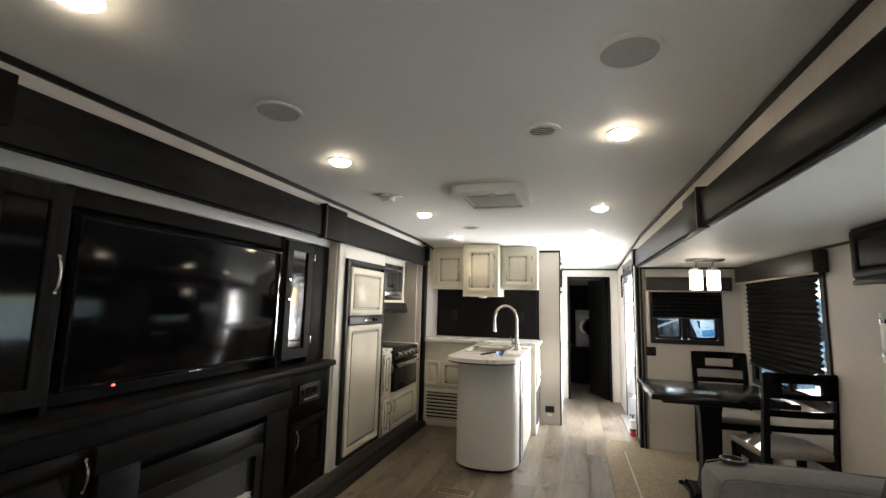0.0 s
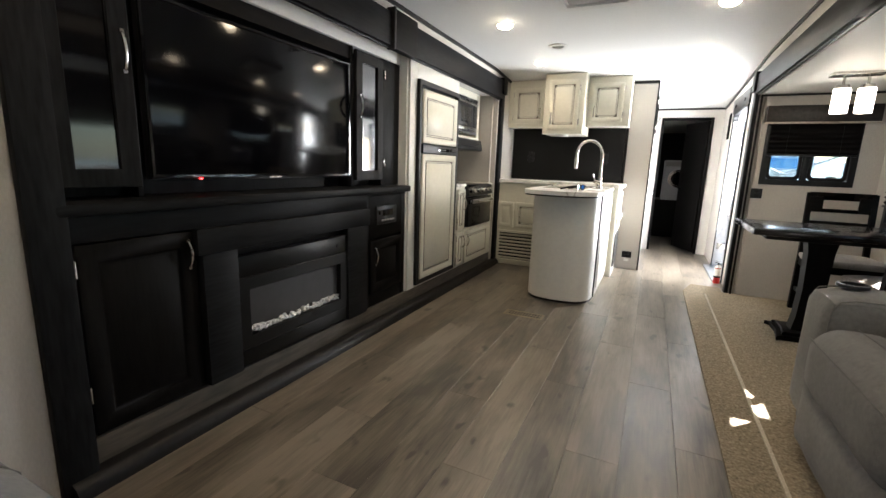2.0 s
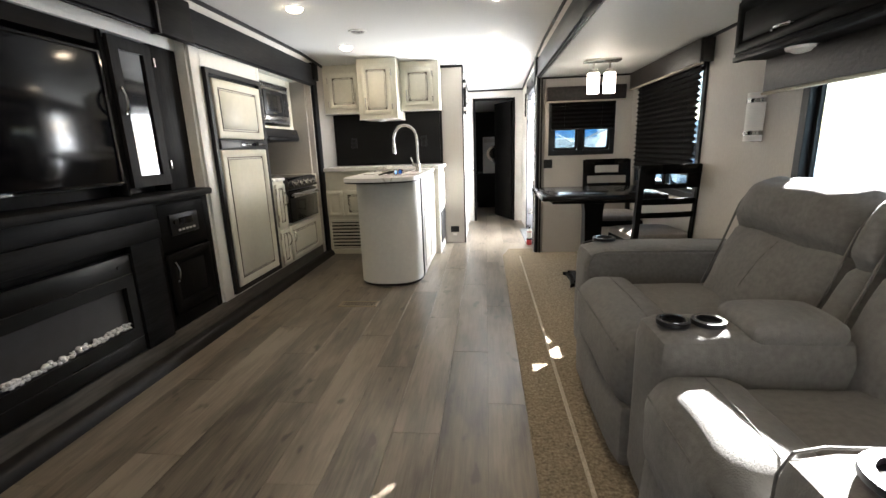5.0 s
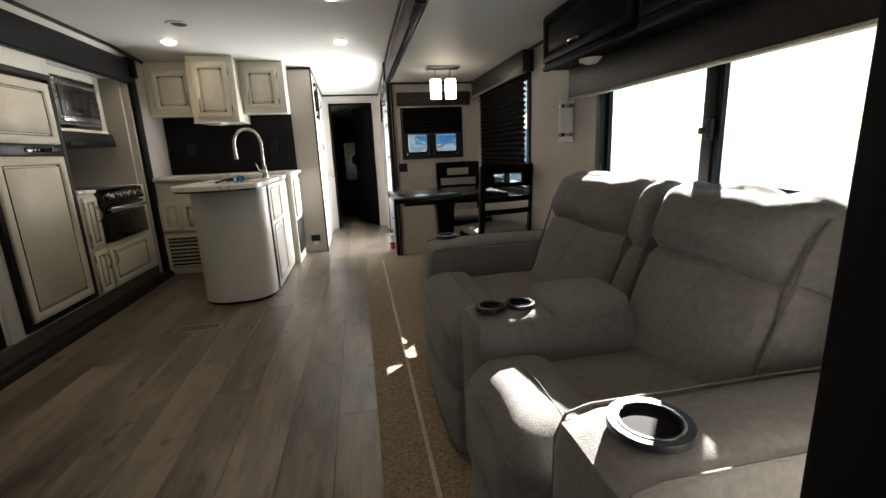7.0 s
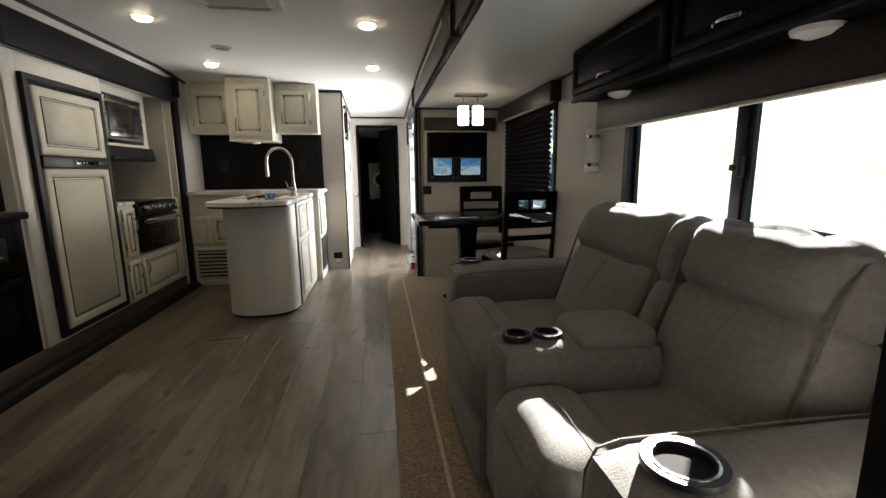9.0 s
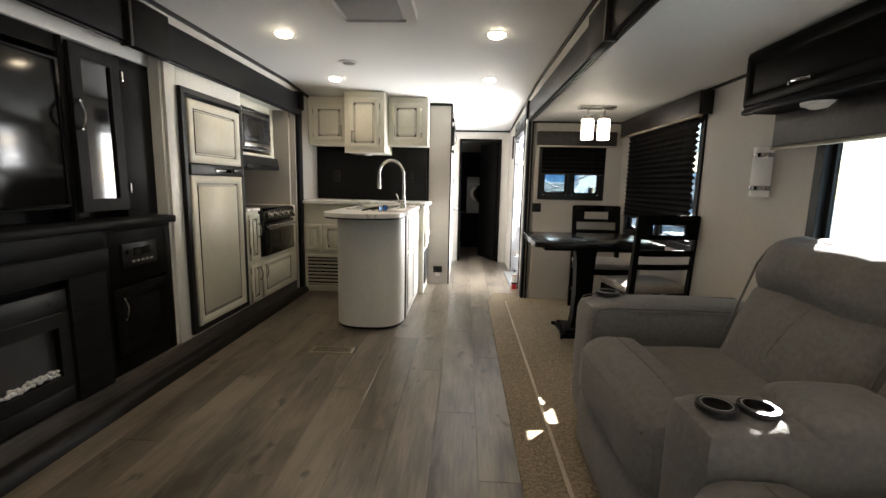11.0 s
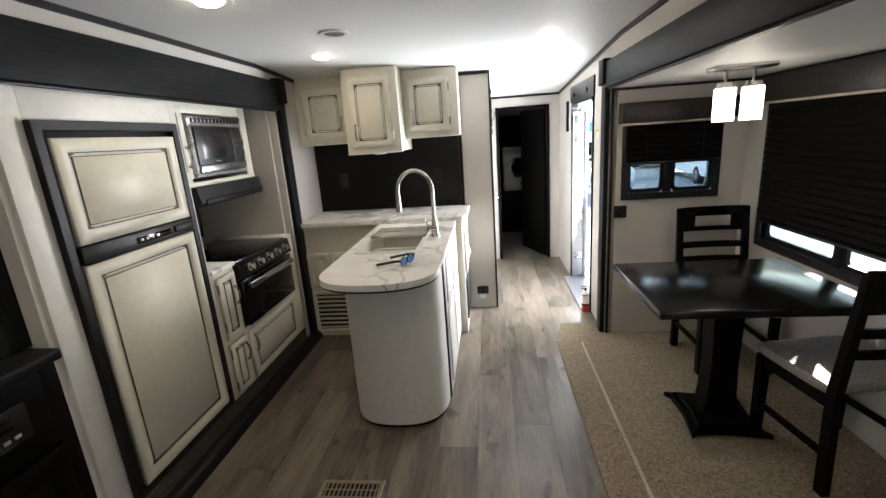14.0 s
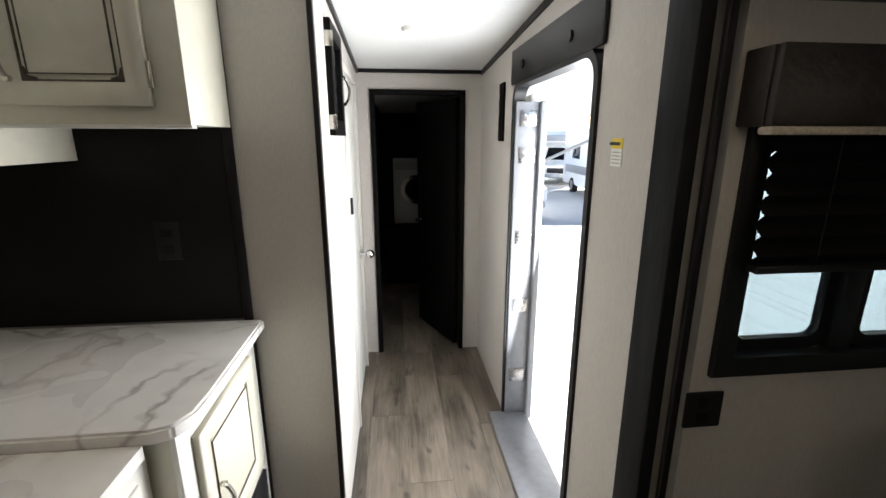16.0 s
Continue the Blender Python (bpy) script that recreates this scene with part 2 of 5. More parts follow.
M = {
    "wall": material("linen_wallboard", (0.50, 0.47, 0.43), 0.62, scale=160, vary=0.05, bump=0.18, stretch=(1, 1, 0.35), coarse=3),
    "ceiling": material("ceiling_panel", (0.74, 0.74, 0.72), 0.55, scale=60, vary=0.02, bump=0.05),
    "espresso": material("espresso_wood", (0.0064, 0.0058, 0.0055), 0.5, spec=0.05, scale=14, vary=0.25, bump=0.12, stretch=(0.7, 6, 6), coarse=3),
    "charcoal_v": material("charcoal_wood_upright", (0.0136, 0.0140, 0.0152), 0.44, spec=0.05, scale=14, vary=0.25, bump=0.15, stretch=(6, 0.7, 6), coarse=3),
    "charcoal": material("charcoal_wood", (0.0136, 0.0140, 0.0152), 0.44, spec=0.05, scale=14, vary=0.25, bump=0.15, stretch=(0.7, 6, 6), coarse=3),
    "espresso_v": material("espresso_wood_upright", (0.0064, 0.0058, 0.0055), 0.5, spec=0.05, scale=14, vary=0.25, bump=0.12, stretch=(6, 0.7, 6), coarse=3),
    "cream": material("antique_white_paint", (0.63, 0.605, 0.50), 0.42, scale=30, vary=0.03, bump=0.05),
    "glaze": material("brown_glaze", (0.10, 0.075, 0.05), 0.5, scale=60, vary=0.5, bump=0.0),
    "white_panel": material("white_cabinet_board", (0.70, 0.69, 0.64), 0.4, scale=30, vary=0.03, bump=0.04),
    "black_trim": material("black_edge_trim", (0.010, 0.009, 0.009), 0.4, spec=0.2, scale=40, vary=0.2, bump=0.05),
    "black_plastic": material("black_plastic", (0.010, 0.010, 0.011), 0.38, spec=0.3, scale=80, vary=0.1, bump=0.05),
    "black_glass": material("black_glass", (0.004, 0.004, 0.005), 0.03, scale=10, vary=0.05, bump=0.0, spec=0.42),
    "screen": material("tv_screen", (0.002, 0.002, 0.003), 0.09, scale=10, vary=0.05, bump=0.0, spec=0.16),
    "splash": material("dark_backsplash", (0.0065, 0.006, 0.006), 0.42, spec=0.18, scale=50, vary=0.1, bump=0.05),
    "steel": material("stainless_steel", (0.44, 0.43, 0.42), 0.28, 1.0, scale=40, vary=0.06, bump=0.04, stretch=(1, 12, 12)),
    "nickel": material("brushed_nickel", (0.60, 0.58, 0.54), 0.25, 1.0, scale=60, vary=0.06, bump=0.03),
    "chrome": material("chrome", (0.72, 0.72, 0.72), 0.10, 1.0, scale=30, vary=0.03, bump=0.0),
    "marble": marble(),
    "floor": plank_material(),
    "underfloor": material("subfloor", (0.06, 0.05, 0.045), 0.6, scale=10),
    "sill_wood": material("sill_wood", (0.085, 0.074, 0.060), 0.5, scale=9, vary=0.3, bump=0.1, stretch=(6, 0.8, 6)),
    "suede": material("grey_suede", (0.150, 0.145, 0.137), 0.88, scale=60, vary=0.11, bump=0.6, bump_scale=260, coarse=7, sheen=0.12, spec=0.2),
    "piping": material("grey_piping", (0.125, 0.12, 0.113), 0.8, scale=60, bump=0.1),
    "seat_fabric": material("taupe_seat_fabric", (0.36, 0.33, 0.30), 0.85, scale=180, vary=0.3, bump=0.3),
    "carpet": material("beige_carpet", (0.34, 0.285, 0.205), 0.95, scale=95, colour2=(0.125, 0.100, 0.070), bump=1.0, coarse=60, spec=0.1, detail=2, bump_scale=170),
    "carpet_edge": material("carpet_seam", (0.47, 0.42, 0.34), 0.9, scale=160, vary=0.2, bump=0.6, spec=0.1),
    "blind": material("blackout_pleat", (0.006, 0.0055, 0.0055), 0.85, spec=0.15, scale=120, vary=0.2, bump=0.2),
    "valance": material("croc_valance", (0.024, 0.019, 0.017), 0.45, spec=0.3, scale=38, vary=0.3, bump=0.9, bump_scale=60),
    "porcelain": material("white_composite_sink", (0.72, 0.70, 0.64), 0.3, scale=30, vary=0.02, bump=0.0),
    "vent_white": material("white_plastic", (0.72, 0.71, 0.68), 0.45, scale=40, vary=0.03, bump=0.03),
    "vent_grey": material("grey_grille_cloth", (0.42, 0.41, 0.39), 0.7, scale=120, vary=0.08, bump=0.2),
    "bronze": material("tan_register_metal", (0.30, 0.25, 0.18), 0.45, 0.3, scale=40, vary=0.1, bump=0.05),
    "paper": material("white_label", (0.75, 0.74, 0.70), 0.7, scale=40, vary=0.02, bump=0.0),
    "yellow": material("yellow_label", (0.75, 0.55, 0.04), 0.6, scale=40, vary=0.04, bump=0.0),
    "red": material("red_paint", (0.45, 0.02, 0.02), 0.35, scale=30, vary=0.08, bump=0.0),
    "blue_lens": material("blue_mirror_lens", (0.03, 0.17, 0.65), 0.15, 0.0, scale=30, vary=0.1, bump=0.0),
    "crystal": material("clear_crystals", (0.75, 0.75, 0.75), 0.15, scale=60, vary=0.1, bump=0.3),
    "mw_window": material("dark_oven_window", (0.016, 0.016, 0.017), 0.22, scale=20, vary=0.1, bump=0.0),
    "washer": material("washer_white_enamel", (0.5, 0.5, 0.5), 0.35, scale=20, vary=0.02, bump=0.0),
    "table_gloss": material("espresso_lacquer", (0.007, 0.006, 0.0055), 0.2, spec=0.28, scale=14, vary=0.25, bump=0.03, stretch=(6, 0.7, 6), coarse=3),
    "fire_black": material("fireplace_black_enamel", (0.004, 0.004, 0.004), 0.35, scale=20, vary=0.1, bump=0.0, spec=0.2),
    "fire_back": material("firebox_grey", (0.028, 0.028, 0.030), 0.35, scale=20, vary=0.1, bump=0.0),
    "grey_metal": material("grey_door_jamb", (0.33, 0.34, 0.36), 0.4, 0.4, scale=30, vary=0.06, bump=0.04),
    "asphalt": material("pale_lot_paving", (0.46, 0.46, 0.45), 0.9, scale=40, vary=0.12, bump=0.4, coarse=0.3),
    "rv_white": material("vehicle_white_paint", (0.75, 0.76, 0.77), 0.3, scale=4, vary=0.03, bump=0.0),
    "rv_blue": material("vehicle_blue_graphic", (0.05, 0.22, 0.45), 0.35, scale=4, vary=0.05, bump=0.0),
    "tyre": material("tyre_rubber", (0.02, 0.02, 0.02), 0.8, scale=30, bump=0.1),
    "bulb": emitter("downlight_lens", (1.0, 0.80, 0.55), 3.4),
    "shade": emitter("lit_frosted_shade", (1.0, 0.86, 0.68), 0.65),
    "frost": material("frosted_white_glass", (0.78, 0.77, 0.74), 0.35, scale=20, vary=0.02, bump=0.0),
    "led": emitter("red_led", (1.0, 0.02, 0.02), 0.8),
    "pane": glass("window_pane", (0.46, 0.52, 0.54), 0.06),
}

# ---- builders ----
def box(lo, hi, bevel=0.0, bm=None, seg=2):
    bm = bm or bmesh.new()
    lo, hi = [min(a, b) for a, b in zip(lo, hi)], [max(a, b) for a, b in zip(lo, hi)]
    r = bmesh.ops.create_cube(bm, size=1.0)
    for v in r["verts"]:
        v.co = Vector([lo[i] + (v.co[i] + 0.5) * (hi[i] - lo[i]) for i in range(3)])
    if bevel:
        es = list({e for v in r["verts"] for e in v.link_edges})
        bmesh.ops.bevel(bm, geom=es, offset=min(bevel, 0.45 * min(hi[i] - lo[i] for i in range(3))), segments=seg, affect="EDGES", profile=0.5)
    return bm


def cyl(p, q, r, r2=None, seg=20, bm=None, caps=True):
    bm = bm or bmesh.new()
    p, q = Vector(p), Vector(q)
    r2 = r if r2 is None else r2
    m = Matrix.Translation((p + q) / 2) @ (q - p).to_track_quat("Z", "Y").to_matrix().to_4x4()
    bmesh.ops.create_cone(bm, cap_ends=caps, segments=seg, radius1=r, radius2=r2, depth=(q - p).length, matrix=m)
    return bm


def tube(points, r, seg=8, bm=None):
    bm = bm or bmesh.new()
    pts, rings = [Vector(p) for p in points], []
    for i, p in enumerate(pts):
        d = (pts[min(i + 1, len(pts) - 1)] - pts[max(i - 1, 0)]).normalized()
        q = d.to_track_quat("Z", "Y")
        rings.append([bm.verts.new(p + q @ Vector((r * math.cos(2 * math.pi * k / seg), r * math.sin(2 * math.pi * k / seg), 0))) for k in range(seg)])
    for a, b in zip(rings, rings[1:]):
        best = min(range(seg), key=lambda s: sum((a[k].co - b[(k + s) % seg].co).length for k in range(seg)))
        for k in range(seg):
            bm.faces.new((a[k], a[(k + 1) % seg], b[(k + 1 + best) % seg], b[(k + best) % seg]))
    bm.faces.new(rings[0][::-1])
    bm.faces.new(rings[-1])
    bmesh.ops.recalc_face_normals(bm, faces=bm.faces)
    return bm


def ring(c, axis, r_out, r_in, depth, seg=28, bm=None):
    """A flat ring round axis, its back at c."""
    bm = bm or bmesh.new()
    q = Vector(axis).to_track_quat("Z", "Y")
    rows = []
    for rad, h in ((r_in, 0), (r_out, 0), (r_out, depth * 0.7), (r_out * 0.96 + r_in * 0.04, depth), (r_in, depth)):
        rows.append([bm.verts.new(Vector(c) + q @ Vector((rad * math.cos(2 * math.pi * k / seg), rad * math.sin(2 * math.pi * k / seg), h))) for k in range(seg)])
    for i in range(5):
        a, b = rows[i], rows[(i + 1) % 5]
        for k in range(seg):
            bm.faces.new((a[k], a[(k + 1) % seg], b[(k + 1) % seg], b[k]))
    bmesh.ops.recalc_face_normals(bm, faces=bm.faces)
    return bm


def cushion(lo, hi, r=0.06, puff=(0, 0, 0.02), cuts=7, wrinkle=0.004, seed=0.0):
    bm = bmesh.new()
    c, h = (Vector(lo) + Vector(hi)) / 2, (Vector(hi) - Vector(lo)) / 2
    bmesh.ops.create_cube(bm, size=2.0)
    bmesh.ops.subdivide_edges(bm, edges=list(bm.edges), cuts=cuts, use_grid_fill=True)
    for v in bm.verts:
        u = v.co.copy()
        p = Vector([u[i] * h[i] for i in range(3)])
        inner = Vector([max(-(h[i] - min(r, h[i])), min(h[i] - min(r, h[i]), p[i])) for i in range(3)])
        d = p - inner
        if d.length > 1e-6:
            p = inner + d.normalized() * min(r, d.length)
        for i in range(3):
            j, k = (i + 1) % 3, (i + 2) % 3
            p[i] += u[i] * puff[i] * (1 - u[j] ** 2) * (1 - u[k] ** 2)
        w = noise.noise_vector(p * 9 + Vector((seed, seed * 2, 0)))
        v.co = c + p + w * wrinkle
    return bm


def tilt(bm, pivot, axis, degrees):
    bmesh.ops.rotate(bm, verts=bm.verts, cent=Vector(pivot), matrix=Matrix.Rotation(radians(degrees), 3, axis))
    return bm


def extrude_profile(points, axis, a, b, bm=None):
    """A prism: 2D points in the plane across axis ('x': (y, z), 'y': (x, z), 'z': (x, y)), from a to b."""
    bm = bm or bmesh.new()
    put = {"x": lambda p, s: (s, p[0], p[1]), "y": lambda p, s: (p[0], s, p[1]), "z": lambda p, s: (p[0], p[1], s)}[axis]
    f, g = [bm.verts.new(put(p, a)) for p in points], [bm.verts.new(put(p, b)) for p in points]
    bm.faces.new(f)
    bm.faces.new(g[::-1])
    for i in range(len(points)):
        j = (i + 1) % len(points)
        bm.faces.new((f[i], g[i], g[j], f[j]))
    bmesh.ops.recalc_face_normals(bm, faces=bm.faces)
    return bm


def mesh_of(name, bm, mat, smooth=None):
    me = bpy.data.meshes.new(name)
    for f in bm.faces:
        f.smooth = True
    if smooth is not False:
        for e in bm.edges:
            if len(e.link_faces) == 2 and e.calc_face_angle(0) > radians(smooth or 32):
                e.smooth = False
    else:
        for f in bm.faces:
            f.smooth = False
    bm.to_mesh(me)
    bm.free()
    me.materials.append(mat if not isinstance(mat, str) else M[mat])
    return me


def part(name, bm, mat, parent, label="", smooth=None):
    ob = new(name, mesh_of(name, bm, mat, smooth))
    ob.parent = parent
    if label:
        ob["label"] = label
    return ob


def thing(name, m, label, category, group=""):
    ob = new(name)
    ob.empty_display_size = 0.1
    ob.matrix_world = m
    return tagged(ob, label, category, group)


def single(name, bm, mat, label, category, group="", smooth=None):
    return tagged(new(name, mesh_of(name, bm, mat, smooth)), label, category, group)


def structure(name, bm, mat, label="", smooth=None):
    return tagged(new(name, mesh_of(name, bm, mat, smooth)), label, kind="structure")


def facing_x(x, y=0.0, z=0.0):
    """Local u to +y, v up, w out to +x."""
    return Matrix(((0, 0, 1, x), (1, 0, 0, y), (0, 1, 0, z), (0, 0, 0, 1)))


def facing_neg_x(x, y=0.0, z=0.0):
    """Local u to -y, v up, w out to -x."""
    return Matrix(((0, 0, -1, x), (-1, 0, 0, y), (0, 1, 0, z), (0, 0, 0, 1)))


def facing_neg_y(y, x=0.0, z=0.0):
    """Local u to +x, v up, w out to -y."""
    return Matrix(((1, 0, 0, x), (0, 0, -1, y), (0, 1, 0, z), (0, 0, 0, 1)))


def rect_frame(u0, v0, u1, v1, wide, d0, d1):
    """A square-cornered frame round (u0, v0)-(u1, v1), wide across, from depth d0 to d1, its front edges eased."""
    bm = bmesh.new()
    e = min(0.002, wide / 3)
    loops = []
    for g, d in ((0, d0), (wide, d0), (wide, d1 - e), (wide - e, d1), (e, d1), (0, d1 - e)):
        loops.append([bm.verts.new(p) for p in ((u0 - g, v0 - g, d), (u1 + g, v0 - g, d), (u1 + g, v1 + g, d), (u0 - g, v1 + g, d))])
    for i in range(6):
        p, q = loops[i], loops[(i + 1) % 6]
        for j in range(4):
            bm.faces.new((p[j], p[(j + 1) % 4], q[(j + 1) % 4], q[j]))
    bmesh.ops.recalc_face_normals(bm, faces=bm.faces)
    return bm


def part_boxes(name, boxes, mat, parent, bevel=0.002):
    for lo, hi in boxes:
        part(name, box(lo, hi, bevel), mat, parent)


def pull(parent, u, v, length=0.11, w=0.0, mat="chrome", across=False, name="handle", label=""):
    """A bowed bar handle centred at (u, v) on a face at w."""
    pts = []
    for i in range(11):
        s = i / 10
        a = (s - 0.5) * length
        out = w + 0.026 * math.sin(math.pi * s) ** 0.6
        pts.append((u + a, v, out) if across else (u, v + a, out))
    bm = tube(pts, 0.0055, 8)
    for s in (-0.5, 0.5):
        a = s * length * 0.94
        p = (u + a, v, w) if across else (u, v + a, w)
        cyl(p, (p[0], p[1], w + 0.012), 0.007, seg=10, bm=bm)
    return part(name, bm, mat, parent, label)


def panel_door(parent, u0, v0, u1, v1, w=0.0, t=0.018, rail=0.045, mat="cream", groove="glaze", handle=None, hinges=None, name="door"):
    """A framed door in one piece: frame, groove and raised field; dark lines in the grooves."""
    bm = bmesh.new()
    loops = []
    for g, h in ((0.0, 0.0), (0.0, t - 0.003), (0.003, t), (rail - 0.004, t), (rail, t * 0.45), (rail + 0.010, t * 0.45), (rail + 0.018, t * 0.78)):
        loops.append([bm.verts.new(p) for p in ((u0 + g, v0 + g, w + h), (u1 - g, v0 + g, w + h), (u1 - g, v1 - g, w + h), (u0 + g, v1 - g, w + h))])
    for p, q in zip(loops, loops[1:]):
        for i in range(4):
            bm.faces.new((p[i], p[(i + 1) % 4], q[(i + 1) % 4], q[i]))
    bm.faces.new(loops[-1])
    bm.faces.new(loops[0][::-1])
    door = part(name, bm, mat, parent)
    if groove:
        bm = bmesh.new()
        z0, z1 = w + t * 0.3, w + t * 0.60
        for a, k, top in ((rail - 0.001, 0.0045, z1), (rail + 0.0135, 0.0028, w + t * 0.80)):
            for lo, hi in (((u0 + a, v0 + a), (u0 + a + k, v1 - a)), ((u1 - a - k, v0 + a), (u1 - a, v1 - a)), ((u0 + a, v0 + a), (u1 - a, v0 + a + k)), ((u0 + a, v1 - a - k), (u1 - a, v1 - a))):
                box((*lo, z0), (*hi, top), 0, bm)
        part("groove_glaze", bm, groove, door, "brown glaze lines rubbed into the moulding")
        a, m = rail + 0.003, 0.026
        for cu, cv, su, sv in ((u0 + a, v0 + a, 1, 1), (u1 - a, v0 + a, -1, 1), (u0 + a, v1 - a, 1, -1), (u1 - a, v1 - a, -1, -1)):
            ell = [(cu, cv), (cu + su * m, cv), (cu + su * m, cv + sv * 0.004), (cu + su * 0.009, cv + sv * 0.009), (cu + su * 0.004, cv + sv * m), (cu, cv + sv * m)]
            part("corner_glaze", extrude_profile(ell, "z", z0, w + t * 0.57), groove, door)
    if handle:
        pull(door, handle[0], handle[1], w=w + t, mat="nickel" if mat == "cream" else "chrome", across=len(handle) > 2)
    for hu, hv in hinges or ():
        part("hinge", cyl((hu, hv - 0.028, w + t * 0.6), (hu, hv + 0.028, w + t * 0.6), 0.006, seg=10), "nickel", door)
    return door

# ---- structure ----
H = 2.05
XL, XR, XW = -1.50, 0.79, 1.66
YB, YK, YD, YF = -1.30, 5.00, 6.55, 8.90
ZS = 1.745


def ceil_z(y):
    return H if y < 4.2 else H - (y - 4.2) * 0.06


floor = structure("floor", box((0.86, YB - 0.1, -0.12), (XW + 0.06, 4.52, -0.008), 0, box((-2.25, YB - 0.1, -0.12), (0.859, YF, -0.008))), "underfloor", "grey-brown wood-look vinyl plank floor")
structure("ceiling", extrude_profile([(YB - 0.05, H), (4.2, H), (YF, ceil_z(YF)), (YF, H + 0.12), (YB - 0.05, H + 0.12)], "x", -1.56, 0.86), "ceiling", "smooth white ceiling panels", False)


def wall_boxes(boxes):
    bm = bmesh.new()
    for lo, hi in boxes:
        box(lo, hi, 0, bm)
    return bm


structure("wall_left", wall_boxes([((-1.55, YB, -0.1), (XL, -0.62, 2.10)), ((-1.55, 0.09, -0.1), (XL, 0.40, 2.10)), ((-1.55, -0.62, -0.1), (XL, 0.09, 0.66)), ((-1.55, -0.62, 1.50), (XL, 0.09, 2.10)), ((-1.55, 0.40, 1.86), (XL, 4.36, 2.10)), ((-1.55, 4.36, -0.1), (XL, YF, 2.10))]), "wall", "beige linen-textured wallboard", False)
structure("wall_slide_left", wall_boxes([((-2.25, 0.36, -0.1), (-2.20, 4.45, 1.90)), ((-2.20, 0.36, -0.1), (-1.55, 0.40, 1.90)), ((-2.20, 4.33, -0.1), (-1.55, 4.52, 1.90))]), "wall", "", False)
structure("ceiling_slide_left", box((-2.25, 0.36, 1.80), (-1.55, 4.38, 1.88)), "ceiling", "", False)
structure("wall_right", wall_boxes([((XR, YB, -0.1), (0.84, 0.05, 2.10)), ((XR, 0.05, 1.80), (0.84, 4.50, 2.10)), ((XR, 4.47, -0.1), (0.84, 4.86, 2.10)),
                                    ((XR, 4.86, 1.74), (0.84, 5.76, 2.10)), ((XR, 5.76, -0.1), (0.84, YF, 2.10))]), "wall", "beige linen-textured wallboard", False)
# small window in the far end of the slide: x 0.90..1.50, z 1.03..1.50
structure("wall_slide_end", wall_boxes([((0.84, 4.42, -0.1), (0.90, 4.47, 1.85)), ((1.48, 4.42, -0.1), (1.71, 4.47, 1.85)), ((0.90, 4.42, -0.1), (1.48, 4.47, 1.03)), ((0.90, 4.42, 1.52), (1.48, 4.47, 1.85))]), "wall", "", False)
# dinette window y 3.00..4.20, z 0.74..1.60; sofa window y 0.55..2.02, z 0.86..1.38
structure("wall_slide_right", wall_boxes([((XW, 0.05, -0.1), (1.71, 4.42, 0.74)), ((XW, 0.05, 1.60), (1.71, 4.42, 1.85)), ((XW, 4.16, 0.74), (1.71, 4.42, 1.60)),
                                          ((XW, 2.02, 0.74), (1.71, 2.98, 1.60)), ((XW, 0.05, 0.74), (1.71, 0.55, 1.60)), ((XW, 0.55, 0.74), (1.71, 2.02, 0.86)), ((XW, 0.55, 1.415), (1.71, 2.02, 1.60))]), "wall", "", False)
structure("wall_slide_near", box((0.84, 0.05, -0.1), (XW, 0.10, 1.85)), "wall", "", False)
structure("ceiling_slide_right", box((0.80, 0.05, ZS), (1.71, 4.47, ZS + 0.06)), "ceiling", "smooth white slide-out ceiling", False)
structure("wall_rear", box((-1.55, YB - 0.05, -0.1), (0.84, YB, 2.10)), "wall", "", False)
structure("wall_kitchen", box((-1.55, YK + 0.004, -0.1), (-0.24, YK + 0.05, 2.10)), "wall", "", False)
structure("wall_bath", wall_boxes([((-0.24, YK, -0.1), (0.0, YK + 0.05, 2.10)), ((-0.05, YK + 0.05, -0.1), (0.0, 5.72, 2.10)), ((-0.05, 6.36, -0.1), (0.0, YD, 2.10)), ((-0.05, 5.72, 1.80), (0.0, 6.36, 2.10)), ((-0.12, 5.70, -0.1), (-0.06, 6.38, 2.1))]), "wall", "beige linen-textured partition", False)
structure("wall_bedroom", wall_boxes([((-1.5, YD, -0.1), (0.09, YD + 0.05, 2.10)), ((0.665, YD, -0.1), (XR, YD + 0.05, 2.10)), ((0.09, YD, 1.775), (0.665, YD + 0.05, 2.10))]), "wall", "", False)
structure("wall_front", box((-1.55, YF - 0.05, -0.1), (0.84, YF, 2.10)), "charcoal", "dark panelled bedroom end wall", False)

# dark trim
trim = bmesh.new()
box((XL, YB, 2.025), (XL + 0.012, 4.2, H), 0, trim)
box((XR - 0.012, YB, 2.025), (XR, 4.2, H), 0, trim)
for x0, x1 in ((XL, XL + 0.012), (XR - 0.012, XR)):
    extrude_profile([(4.2, 2.025), (YD, ceil_z(YD) - 0.025), (YD, ceil_z(YD)), (4.2, H)], "x", x0, x1, trim)
extrude_profile([(YK, ceil_z(YK) - 0.02), (YD, ceil_z(YD) - 0.025), (YD, ceil_z(YD)), (YK, ceil_z(YK))], "x", 0.0, 0.012, trim)
box((0.0, YD - 0.012, ceil_z(YD) - 0.022), (XR, YD, ceil_z(YD)), 0, trim)
structure("trim", trim, "black_trim", "thin black crown trim at the ceiling")
wend = bmesh.new()
box((-0.262, YK - 0.014, 0.0), (-0.236, YK, 2.0), 0.003, wend)
box((-0.004, YK - 0.012, 0.0), (0.012, YK + 0.012, 2.0), 0.003, wend)
box((-0.262, YK - 0.013, 1.975), (0.012, YK, 1.998), 0.003, wend)
